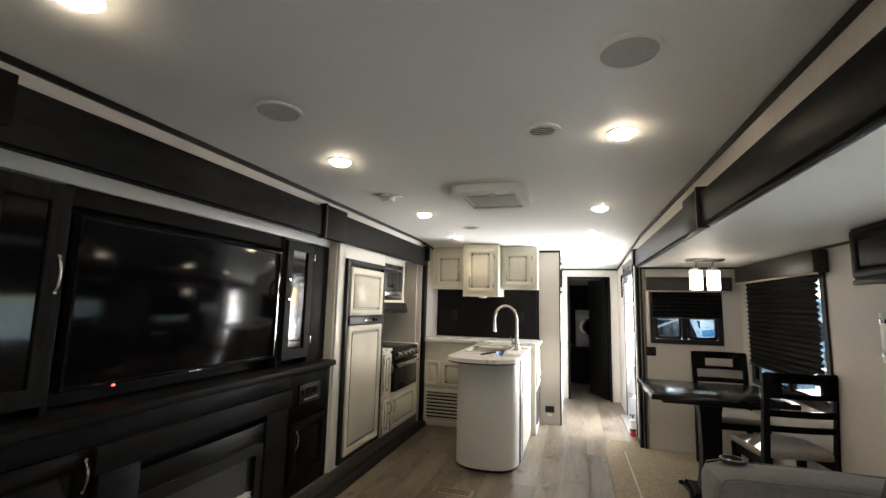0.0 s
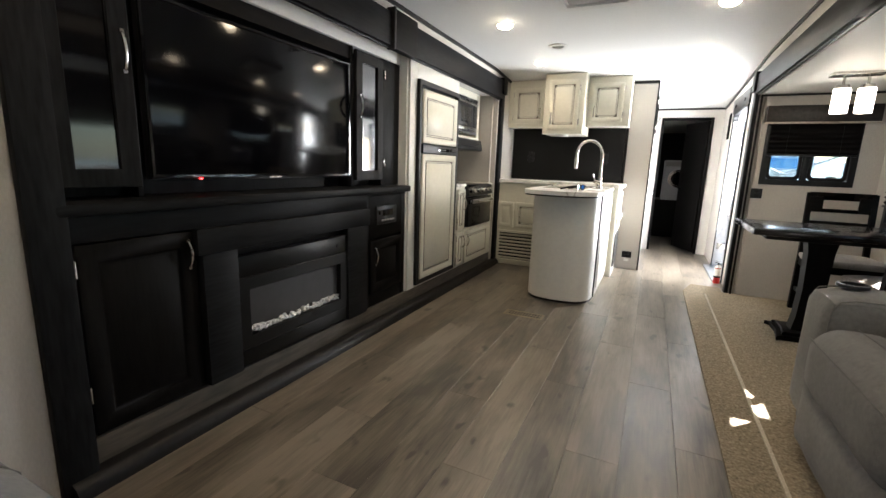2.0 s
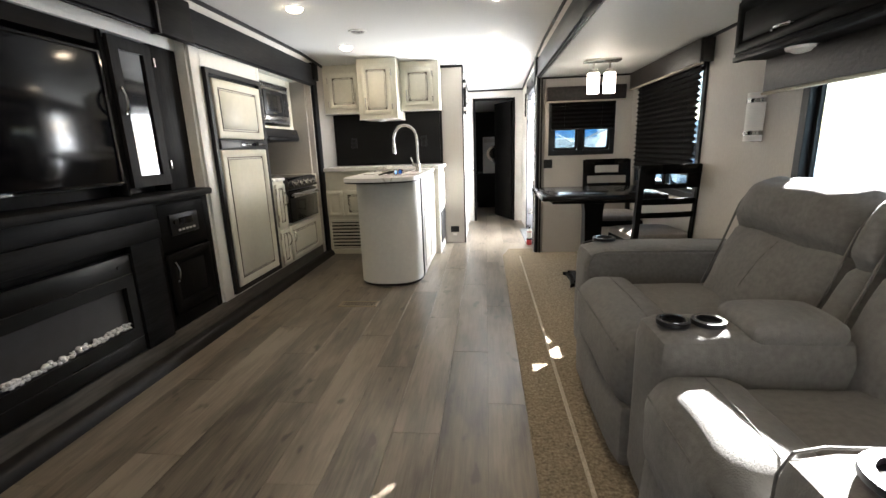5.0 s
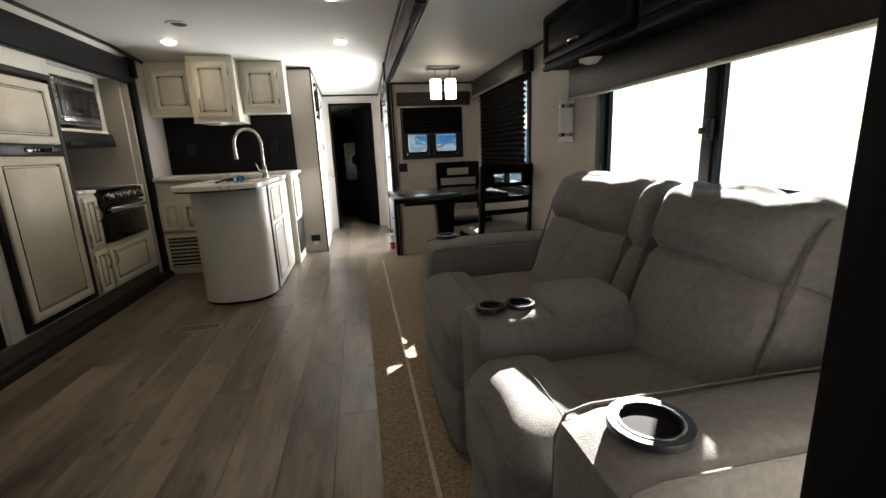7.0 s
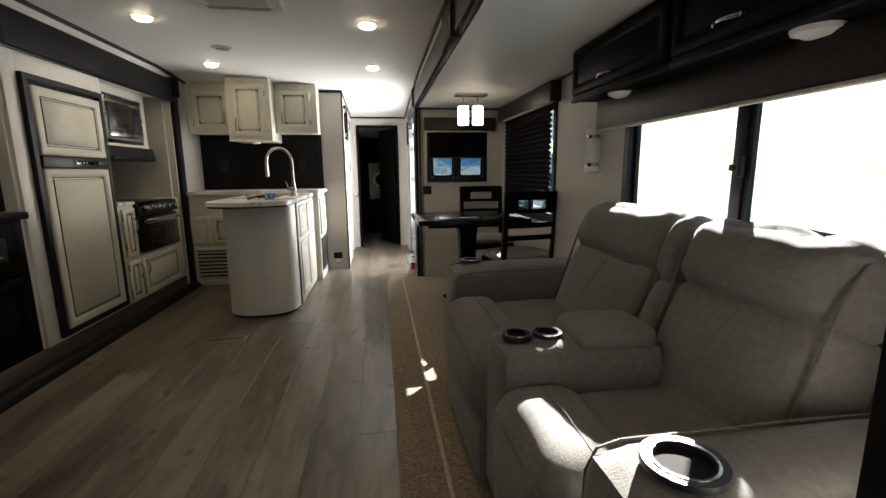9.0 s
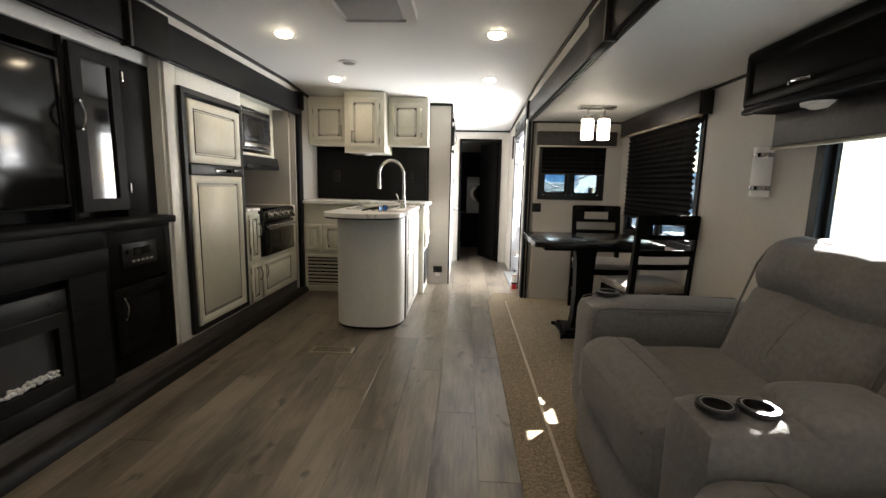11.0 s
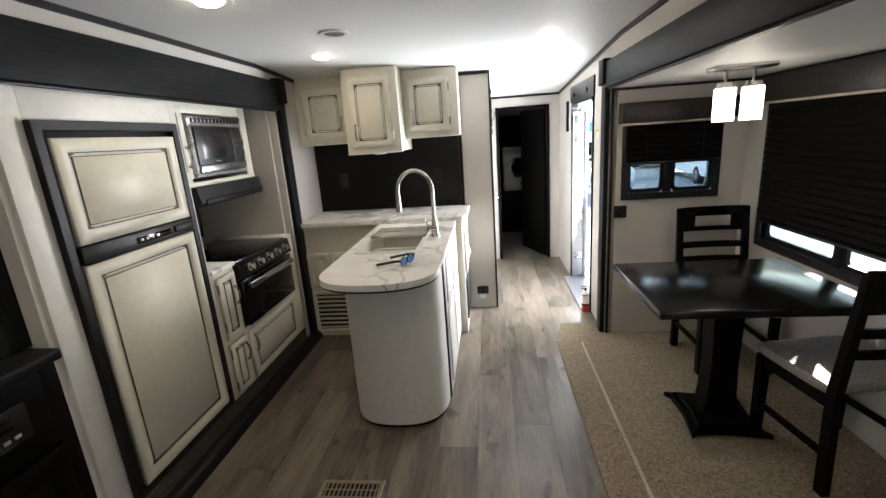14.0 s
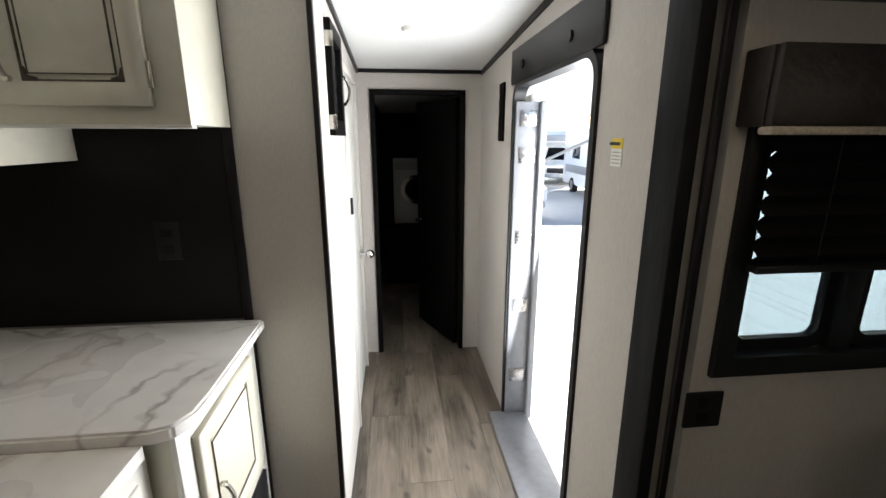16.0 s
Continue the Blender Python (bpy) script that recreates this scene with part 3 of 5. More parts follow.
structure("trim_partition", wend, "black_trim", "black edge strip on the partition end")
st = bmesh.new()
box((0.80, 4.408, ZS - 0.016), (XW, 4.42, ZS), 0, st)
box((XW - 0.012, 0.1, ZS - 0.016), (XW, 4.42, ZS), 0, st)
box((0.795, 4.405, 0.0), (0.812, 4.42, ZS), 0.003, st)
structure("trim_slide", st, "black_trim", "black corner strip in the slide-out")


def slide_surround(name, side, x, y0, y1, z0, z1, near_block, label):
    """The dark boards round a slide-out opening: header, pilasters, joint blocks. side: +1 faces +x, -1 faces -x."""
    m = facing_x(x) if side > 0 else facing_neg_x(x)
    s = side
    t = thing(name, m, label, "slide-out trim")
    lo, hi = sorted((s * y0, s * y1))
    part("header", box((lo, z0, 0), (hi, z1, 0.035), 0.004), "charcoal", t)
    part("header_bead", box((lo, z0 - 0.012, 0.0), (hi, z0, 0.018), 0.004), "black_trim", t)
    for yy in (y0, y1):
        part("pilaster", box((s * yy - 0.05, 0.0, 0.0), (s * yy + 0.05, z1 - 0.12, 0.032), 0.004), "charcoal_v", t)
        part("corner_block", box((s * yy - 0.062, z1 - 0.14, 0.0), (s * yy + 0.062, z1 + 0.02, 0.052), 0.005), "espresso", t)
    b = near_block
    part("joint_block", box((s * b - 0.14, z0 - 0.015, 0.0), (s * b + 0.14, z1 + 0.022, 0.052), 0.006), "espresso", t)
    part("joint_gap", box((s * (b - 0.155), z0 - 0.02, 0.0), (s * (b - 0.135), z1 + 0.028, 0.056), 0.003), "black_trim", t)
    return t


slide_surround("slide_surround", 1, XL, 0.43, 4.43, 1.775, 1.965, 2.37, "dark wood trim boards round the entertainment slide-out")
slide_surround("slide_surround", -1, XR, 0.10, 4.48, 1.755, 1.915, 2.20, "dark wood trim boards round the dinette slide-out")

# slide floor lip and ledge on the left
lip = extrude_profile([(XL, 0.0), (-1.430, 0.0), (-1.433, 0.018), (-1.446, 0.042), (-1.465, 0.055), (XL, 0.058)], "y", 0.40, 4.46)
structure("trim_slide_lip", lip, "black_trim", "dark rounded slide-out floor lip")
structure("ledge_slide_left", box((-2.2, 0.40, -0.008), (XL - 0.004, 4.33, 0.145), 0.004), "sill_wood", "wood-look slide-out ledge")

# bedroom doorway
fr = bmesh.new()
box((0.075, YD - 0.016, 0), (0.105, YD + 0.066, 1.79), 0.003, fr)
box((0.650, YD - 0.016, 0), (0.680, YD + 0.066, 1.79), 0.003, fr)
box((0.105, YD - 0.016, 1.762), (0.650, YD + 0.066, 1.79), 0.003, fr)
door1 = structure("door_1", fr, "espresso_v", "dark bedroom doorway with its door swung open inward")
leaf = part("door_leaf", box((-0.56, 0.0, 0.0), (0.0, 1.75, 0.035), 0.003), "espresso_v", door1, "dark wood door leaf")
leaf.matrix_basis = pose(0.655, YD + 0.075, 0.008, 90, 0, -66)
hand = bmesh.new()
cyl((-0.50, 0.86, 0.0), (-0.50, 0.86, 0.075), 0.012, seg=12, bm=hand)
cyl((-0.50, 0.86, 0.035), (-0.50, 0.86, 0.045), 0.028, seg=16, bm=hand)
cyl((-0.515, 0.86, 0.075), (-0.42, 0.86, 0.075), 0.009, seg=10, bm=hand)
part("door_handle", hand, "chrome", leaf)

# bathroom door in the partition
fr = bmesh.new()
box((-0.05, 5.70, 0), (0.010, 5.73, 1.82), 0.003, fr)
box((-0.05, 6.35, 0), (0.010, 6.38, 1.82), 0.003, fr)
box((-0.05, 5.73, 1.79), (0.010, 6.35, 1.82), 0.003, fr)
door2 = structure("door_2", fr, "wall", "closed beige bathroom door in the hall")
part("door_leaf", box((-0.045, 5.73, 0.01), (-0.008, 6.35, 1.79), 0.003), "white_panel", door2)
kb = cyl((-0.008, 6.29, 0.80), (0.045, 6.29, 0.80), 0.010, seg=12)
cyl((-0.008, 6.29, 0.80), (0.0, 6.29, 0.80), 0.028, seg=16, bm=kb)
bmesh.ops.create_uvsphere(kb, u_segments=16, v_segments=10, radius=0.027, matrix=Matrix.Translation((0.055, 6.29, 0.80)))
part("door_knob", kb, "chrome", door2)
part("latch", box((-0.006, 5.745, 1.14), (0.02, 5.765, 1.22), 0.003), "black_plastic", door2)

# entry door frame
def rounded_frame(u0, v0, u1, v1, r, wide, d0, d1, seg=6):
    """A ring with rounded corners in (u, v), from depth d0 to d1."""
    bm = bmesh.new()

    def loop(g, w):
        out = []
        for cu, cv, a0 in ((u1 - r, v1 - r, 0), (u0 + r, v1 - r, 90), (u0 + r, v0 + r, 180), (u1 - r, v0 + r, 270)):
            for i in range(seg + 1):
                a = radians(a0 + 90 * i / seg)
                out.append(bm.verts.new((cu + (r + g) * math.cos(a), cv + (r + g) * math.sin(a), w)))
        return out
    ls = [loop(0, d0), loop(wide, d0), loop(wide, d1), loop(0, d1)]
    k = len(ls[0])
    for i in range(4):
        a, b = ls[i], ls[(i + 1) % 4]
        for j in range(k):
            bm.faces.new((a[j], a[(j + 1) % k], b[(j + 1) % k], b[j]))
    bmesh.ops.recalc_face_normals(bm, faces=bm.faces)
    return bm


entry = tagged(new("door_3"), "open entry doorway with black surround and metal jamb", kind="structure")
entry.matrix_world = facing_neg_x(XR)
U0, U1 = -5.76, -4.86
part("surround", rounded_frame(U0 + 0.03, -0.02, U1 - 0.03, 1.72, 0.07, 0.028, -0.045, 0.010), "black_plastic", entry)
part("top_panel", box((U0 - 0.02, 1.735, 0.0), (U1 + 0.02, 1.885, 0.016), 0.012), "black_plastic", entry)
for u in (U0 + 0.18, U1 - 0.2):
    part("screw_cap", cyl((u, 1.80, 0.016), (u, 1.80, 0.024), 0.018, seg=14), "black_trim", entry)
jb = box((U0 + 0.03, 0.0, -0.14), (U0 + 0.045, 1.66, 0.0), 0.003)
box((U0 + 0.045, 0.0, -0.14), (U0 + 0.075, 1.66, -0.11), 0.003, jb)
part("door_jamb", jb, "grey_metal", entry, "grey metal jamb with rivets")
for v in (0.22, 0.62, 0.98, 1.38, 1.55):
    pl = box((U0 + 0.045, v, -0.10), (U0 + 0.052, v + 0.07, -0.02), 0.002)
    for k in (0.018, 0.05):
        cyl((U0 + 0.052, v + k, -0.04), (U0 + 0.056, v + k, -0.04), 0.006, seg=8, bm=pl)
    part("hinge", pl, "steel", entry)
part("sill", box((U0 + 0.02, -0.03, -0.12), (U1 - 0.02, 0.022, 0.085), 0.010), "grey_metal", entry, "grey threshold")
door4 = tagged(new("door_4"), "entry door swung fully open outside", kind="structure")
door4.matrix_world = pose(0.905, 5.745, 0.0, 0, 0, 84)
part("door_panel", box((0.0, 0.0, -0.02), (0.82, 0.04, 1.70), 0.012), "rv_white", door4)
part("door_edge", box((0.0, -0.014, -0.02), (0.06, -0.001, 1.66), 0.004), "grey_metal", door4)
step = thing("entry_step", pose(1.25, 5.3, -0.42), "grey folding metal entry step outside the door", "step")
part("tread", box((-0.22, -0.36, -0.02), (0.22, 0.36, 0.0), 0.01), "grey_metal", step)
for yy in (-0.33, 0.33):
    part("strut", box((-0.2, yy - 0.02, -0.50), (-0.16, yy + 0.02, -0.02), 0.004), "black_plastic", step)

# windows
def window(name, m, u0, v0, u1, v1, label, mullion=None, face=0.045):
    """Black-framed sliding window: outer flange, inner sashes with rounded panes."""
    w = tagged(new(name), label, kind="structure")
    w.matrix_world = m
    fl = rect_frame(u0 + 0.02, v0 + 0.02, u1 - 0.02, v1 - 0.02, face, -0.045, 0.014)
    part("window_frame", fl, "black_plastic", w)
    mu = mullion if mullion is not None else (u0 + u1) / 2
    part("mullion", box((mu - 0.024, v0 + 0.01, -0.035), (mu + 0.024, v1 - 0.01, 0.0), 0.004), "black_plastic", w)
    for a, b, d in ((u0 + 0.015, mu - 0.02, -0.03), (mu + 0.02, u1 - 0.015, -0.022)):
        part("sash", rounded_frame(a + 0.028, v0 + 0.045, b - 0.024, v1 - 0.045, 0.025, 0.03, d - 0.008, d + 0.012), "black_trim", w)
        p = part("pane", box((a + 0.005, v0 + 0.02, d - 0.002), (b - 0.005, v1 - 0.02, d + 0.002)), "pane", w)
        p.visible_shadow = False
    return w


win1 = window("window_1", facing_neg_x(XW), -2.02, 0.86, -0.55, 1.415, "large black-framed sliding window behind the loveseat", -1.31)
lk = box((-1.30, 1.08, 0.0), (-1.275, 1.15, 0.018), 0.004)
box((-1.335, 1.10, 0.004), (-1.30, 1.125, 0.016), 0.004, lk)
part("window_latch", lk, "black_plastic", win1)
window("window_2", facing_neg_x(XW), -4.18, 0.74, -2.98, 1.60, "black-framed dinette window, its blind drawn nearly down", -3.55)
window("window_3", facing_neg_y(4.42), 0.90, 1.03, 1.48, 1.52, "small black-framed window with a half-drawn blind", 1.18)
win4 = window("window_4", facing_x(XL), -0.62, 0.66, 0.09, 1.50, "dark window beside the rear sofa")
part("shade", box((-0.58, 0.95, -0.045), (0.05, 1.47, -0.04)), "blind", win4)


def blind(name, m, u0, u1, v0, v1, w, pleat, label):
    """A pleated shade: a zigzag sheet with a bottom rail and two cords."""
    t = thing(name, m, label, "blind")
    n = int((v1 - v0) / pleat)
    pts = [(v1 - (v1 - v0) * i / n, w + (0.011 if i % 2 else -0.011)) for i in range(n + 1)]
    back = [(a, b - 0.002) for a, b in pts[::-1]]
    bm = bmesh.new()
    prof = pts + back
    f, g = [bm.verts.new((u0, a, b)) for a, b in prof], [bm.verts.new((u1, a, b)) for a, b in prof]
    k = len(prof)
    for i in range(k):
        j = (i + 1) % k
        bm.faces.new((f[i], g[i], g[j], f[j]))
    bmesh.ops.recalc_face_normals(bm, faces=bm.faces)
    part("pleated_fabric", bm, "blind", t, smooth=False)
    part("bottom_rail", box((u0, v0 - 0.016, w - 0.014), (u1, v0, w + 0.014), 0.003), "black_plastic", t)
    for u in (u0 + 0.12, u1 - 0.12):
        part("cord", cyl((u, v0, w + 0.016), (u, v1, w + 0.016), 0.0012, seg=6), "black_plastic", t)
    return t


def valance(m, u0, u1, v0, v1, w, label):
    t = thing("window_valance", m, label, "valance")
    part("box_face", box((u0, v0, w - 0.02), (u1, v1, w), 0.006), "valance", t)
    for u in (u0, u1 - 0.018):
        part("return_board", box((u, v0, 0.002), (u + 0.018, v1, w - 0.02), 0.004), "valance", t)
    part("top_board", box((u0 + 0.018, v1 - 0.018, 0.002), (u1 - 0.018, v1, w - 0.02), 0.003), "valance", t)
    part("welt", box((u0 - 0.004, v0 - 0.014, w - 0.026), (u1 + 0.004, v0, w + 0.004), 0.005), "carpet_edge", t, "light fabric welt")
    return t


blind("pleated_blind", facing_neg_x(XW), -4.15, -2.99, 0.895, 1.62, 0.035, 0.019, "black pleated blackout blind over the dinette window")
blind("pleated_blind", facing_neg_y(4.42), 0.90, 1.49, 1.26, 1.53, 0.035, 0.019, "black pleated blind half drawn over the small window")
valance(facing_neg_x(XW), -4.26, -2.90, 1.585, 1.725, 0.085, "dark crocodile-pattern valance above the dinette window")
valance(facing_neg_y(4.42), 0.845, 1.575, 1.515, 1.645, 0.085, "dark crocodile-pattern valance above the small window")
valance(facing_neg_x(XW), -2.22, -0.30, 1.328, 1.475, 0.085, "dark crocodile-pattern valance above the loveseat window")

# carpet of the right slide
cp = extrude_profile([(0.42, 0.10), (0.42, 4.30), (0.50, 4.60), (0.74, 4.60), (0.74, 4.42), (XW, 4.42), (XW, 0.10)], "z", -0.008, 0.010)
structure("carpet", cp, "carpet", "beige speckled cut-pile carpet in the slide-out")
structure("trim_carpet", extrude_profile([(0.585, 0.10), (0.585, 4.25), (0.60, 4.25), (0.60, 0.10)], "z", 0.004, 0.016), "carpet_edge", "raised carpet seam")

# ---- entertainment wall ----
FX = XL - 0.02
ent = thing("entertainment_center", facing_x(FX), "black-brown wood entertainment wall with mantel and cabinets", "entertainment center")
YA, YZ = 0.47, 2.50
part("lower_body", wall_boxes([((YA, 0.145, -0.4), (YZ, 0.885, -0.02))]), "espresso", ent)
part_boxes("stile", [((a, 0.145, -0.02), (b, 0.865, 0.0)) for a, b in ((YA, 0.50), (0.895, 0.93), (1.93, 2.06), (2.445, YZ))], "espresso_v", ent)
part_boxes("rail", [((YA, 0.865, -0.02), (YZ, 0.885, 0.001)), ((2.06, 0.60, -0.02), (2.445, 0.864, 0.0005)), ((2.06, 0.145, -0.02), (2.445, 0.225, 0.0005))], "espresso", ent)
part("mantel_shelf", box((YA - 0.02, 0.885, -0.42), (YZ - 0.01, 0.925, 0.055), 0.010), "charcoal", ent)
part("mantel_apron", box((YA, 0.80, 0.001), (2.02, 0.883, 0.018), 0.004), "charcoal", ent)
panel_door(ent, 0.50, 0.155, 0.89, 0.795, 0.0, mat="espresso_v", groove=None, rail=0.06, handle=(0.855, 0.71), hinges=((0.497, 0.30), (0.497, 0.72)), name="cabinet_door")
panel_door(ent, 2.06, 0.235, 2.44, 0.585, 0.0, mat="espresso_v", groove=None, rail=0.06, handle=(2.10, 0.48), name="cabinet_door")
part_boxes("surround_board", [((0.90, 0.15, 0.0), (1.06, 0.70, 0.04)), ((1.80, 0.15, 0.0), (1.99, 0.70, 0.04)), ((0.88, 0.70, 0.001), (2.01, 0.80, 0.045))], "charcoal", ent, 0.004)
part("back_panel", box((YA, 0.926, -0.40), (YZ, 1.725, -0.16)), "charcoal_v", ent)
part_boxes("upright", [((a, 0.926, -0.16), (b, 1.725, -0.06)) for a, b in ((YA, YA + 0.02), (0.745, 0.765), (1.965, 1.985), (2.28, YZ))], "charcoal_v", ent)
part("top_rail", box((0.765, 1.655, -0.16), (1.965, 1.725, -0.07)), "espresso", ent)
part("white_fascia", box((YA, 1.726, -0.40), (YZ, 1.798, -0.05), 0.002), "white_panel", ent, "white fascia strip above the screen")
part("side_panel", box((YZ, 0.145, -0.45), (YZ + 0.02, 1.80, 0.0), 0.002), "white_panel", ent, "off-white side panel")


def glass_door(u0, u1, hu, hinge_u, ajar=0.0):
    d = rect_frame(u0 + 0.065, 0.95 + 0.075, u1 - 0.065, 1.71 - 0.06, 0.06, -0.06, -0.038)
    door = part("glass_door", d, "charcoal_v", ent, "dark framed door with smoked glass")
    part("glass_pane", box((u0 + 0.06, 1.02, -0.054), (u1 - 0.06, 1.655, -0.050)), "black_glass", door)
    pull(door, hu, 1.40, 0.13, -0.038)
    for v in (1.05, 1.60):
        part("hinge", box((hinge_u - 0.006, v, -0.055), (hinge_u + 0.006, v + 0.05, -0.032), 0.002), "nickel", door)
    door.matrix_basis = Matrix.Translation((hinge_u, 0, -0.06)) @ Matrix.Rotation(radians(-ajar), 4, "Y") @ Matrix.Translation((-hinge_u, 0, 0.06))


glass_door(0.49, 0.745, 0.715, 0.484, 5.0)
glass_door(1.985, 2.275, 2.015, 2.281)

fp = thing("electric_fireplace", facing_x(FX, 0, 0.0), "black electric fireplace with glass front and crystal bed", "fireplace")
part("casing", rect_frame(1.12, 0.295, 1.74, 0.505, 0.06, 0.0, 0.030), "fire_black", fp)
part("casing_border", rect_frame(1.065, 0.16, 1.795, 0.66, 0.002, 0.0, 0.034), "fire_black", fp)
part_boxes("front_panel", [((1.067, 0.162, 0.0), (1.793, 0.234, 0.028)), ((1.067, 0.566, 0.0), (1.793, 0.658, 0.028))], "fire_black", fp)
part("firebox", box((1.068, 0.236, -0.012), (1.792, 0.564, 0.004)), "fire_back", fp, "grey lit-off firebox")
crystals = bmesh.new()
rng = random.Random(4)
for i in range(130):
    u = 1.125 + 0.61 * rng.random()
    s = 0.006 + 0.010 * rng.random()
    bmesh.ops.create_icosphere(crystals, subdivisions=1, radius=s, matrix=Matrix.Translation((u, 0.302 + 0.022 * rng.random(), 0.006 + 0.014 * rng.random())) @ Euler((rng.random() * 3, rng.random() * 3, 0)).to_matrix().to_4x4() @ Matrix.Diagonal((1, 0.8, 0.7, 1)))
part("crystal_bed", crystals, "crystal", fp, "clear crystal pebbles", smooth=False)
part("badge", box((1.39, 0.235, 0.028), (1.47, 0.243, 0.030)), "nickel", fp)
part("power_dot", cyl((1.72, 0.61, 0.028), (1.72, 0.61, 0.032), 0.01, seg=12), "black_plastic", fp)

tv = thing("television", facing_x(FX - 0.085, 0, 0), "large black flat-screen television, switched off", "television")
part("casing", box((0.80, 0.985, -0.02), (1.955, 1.625, 0.02), 0.008), "black_plastic", tv)
part("screen", box((0.812, 1.005, 0.02), (1.943, 1.613, 0.0225), 0.001), "screen", tv)
part("bezel", rect_frame(0.813, 1.006, 1.942, 1.612, 0.014, 0.018, 0.026), "black_glass", tv)
part("badge", box((1.34, 0.988, 0.021), (1.41, 0.996, 0.0275)), "nickel", tv)
part("standby_light", box((0.985, 0.985, 0.021), (0.993, 0.991, 0.028)), "led", tv)
part("wall_bracket", box((1.2, 1.15, -0.076), (1.55, 1.45, -0.02), 0.004), "black_trim", tv)

radio = thing("wall_stereo", facing_x(FX, 0, 0), "small black wall stereo with display and buttons", "stereo")
part("faceplate", box((2.13, 0.68, 0.002), (2.37, 0.80, 0.012), 0.004), "black_plastic", radio)
part("display", box((2.20, 0.735, 0.012), (2.32, 0.775, 0.014), 0.001), "black_glass", radio)
for i in range(5):
    part("button", box((2.185 + i * 0.032, 0.700, 0.012), (2.205 + i * 0.032, 0.712, 0.016), 0.002), "vent_grey", radio)
part("dial", cyl((2.165, 0.755, 0.012), (2.165, 0.755, 0.024), 0.014, seg=16), "black_trim", radio)

# ---- fridge ----
fb = thing("fridge_cabinet", facing_x(XL), "off-white cabinet boards round the refrigerator", "cabinet")
part_boxes("board", [((2.52, 0.145, -0.55), (2.62, 1.78, -0.004)), ((3.30, 0.145, -0.55), (3.345, 1.78, -0.004)), ((2.62, 1.66, -0.55), (3.30, 1.78, -0.004)), ((2.62, 0.145, -0.55), (3.30, 0.16, -0.004))], "white_panel", fb)
fg = thing("refrigerator", facing_x(XL), "two-door refrigerator with off-white panelled doors in black frames", "refrigerator")
part("body", box((2.625, 0.165, -0.5), (3.295, 1.655, -0.01), 0.004), "black_plastic", fg)
part("frame", rect_frame(2.65, 0.20, 3.27, 1.625, 0.034, -0.02, 0.022), "black_trim", fg)
panel_door(fg, 2.665, 1.225, 3.255, 1.60, 0.0, 0.028, 0.05, name="freezer_door")
panel_door(fg, 2.665, 0.205, 3.255, 1.150, 0.0, 0.028, 0.05, name="fridge_door")
part("control_strip", box((2.655, 1.155, 0.0), (3.265, 1.22, 0.034), 0.006), "black_plastic", fg)
part("control_panel", box((2.90, 1.175, 0.034), (3.10, 1.20, 0.037), 0.001), "black_glass", fg)
for i in range(4):
    part("button", box((2.92 + i * 0.03, 1.182, 0.037), (2.934 + i * 0.03, 1.193, 0.0395), 0.001), "vent_white", fg)
part("grip", box((3.12, 1.175, 0.034), (3.24, 1.205, 0.046), 0.006), "black_trim", fg)

# ---- range alcove ----
rb = thing("range_cabinet", facing_x(XL), "antique-white base cabinet with drawers under the range", "cabinet")
part_boxes("board", [((3.35, 0.145, -0.55), (3.555, 0.885, -0.004)), ((3.555, 0.145, -0.55), (4.325, 0.489, -0.004)), ((4.20, 0.49, -0.55), (4.325, 0.90, -0.004))], "cream", rb)
panel_door(rb, 3.375, 0.50, 3.53, 0.86, 0.0, rail=0.035, handle=(3.50, 0.73), hinges=((3.372, 0.58), (3.372, 0.80)), name="cabinet_door")
panel_door(rb, 3.375, 0.165, 3.53, 0.47, 0.0, rail=0.035, handle=(3.50, 0.38), hinges=((3.372, 0.22), (3.372, 0.42)), name="cabinet_door")
panel_door(rb, 3.57, 0.165, 4.19, 0.47, 0.0, rail=0.045, handle=(3.60, 0.38), name="drawer_door")
part("worktop", box((3.35, 0.885, -0.55), (3.56, 0.91, 0.012), 0.006), "marble", rb, "small marble-look worktop")
rg = thing("range_oven", facing_x(XL), "black glass cooktop range with steel knobs and oven handle", "oven")
part("body", box((3.565, 0.50, -0.52), (4.195, 0.885, 0.0), 0.004), "black_plastic", rg)
part("cooktop", box((3.562, 0.885, -0.53), (4.198, 0.90, 0.006), 0.004), "black_glass", rg)
pan = extrude_profile([(0.0, 0.79), (0.045, 0.80), (0.030, 0.895), (0.0, 0.895)], "x", 3.565, 4.195)
for v in pan.verts:
    v.co = Vector((v.co.x, v.co.z, v.co.y))
bmesh.ops.recalc_face_normals(pan, faces=pan.faces)
part("control_panel", pan, "black_glass", rg)
for i in range(5):
    u = 3.66 + i * 0.112
    k = cyl((u, 0.845, 0.036), (u, 0.849, 0.068), 0.021, 0.018, seg=18)
    cyl((u, 0.845, 0.034), (u, 0.846, 0.042), 0.026, seg=18, bm=k)
    part("knob", k, "nickel", rg)
part("oven_door", box((3.57, 0.505, 0.0), (4.19, 0.785, 0.035), 0.006), "black_glass", rg)
hb = box((3.60, 0.725, 0.055), (4.16, 0.765, 0.070), 0.006)
for u in (3.63, 4.13):
    box((u - 0.015, 0.735, 0.034), (u + 0.015, 0.755, 0.056), 0.003, hb)
part("oven_handle", hb, "steel", rg)
single("range_backsplash", box((-2.195, 3.36, 0.91), (-2.185, 4.32, 1.25)), "splash", "dark glossy backsplash behind the cooktop", "backsplash")

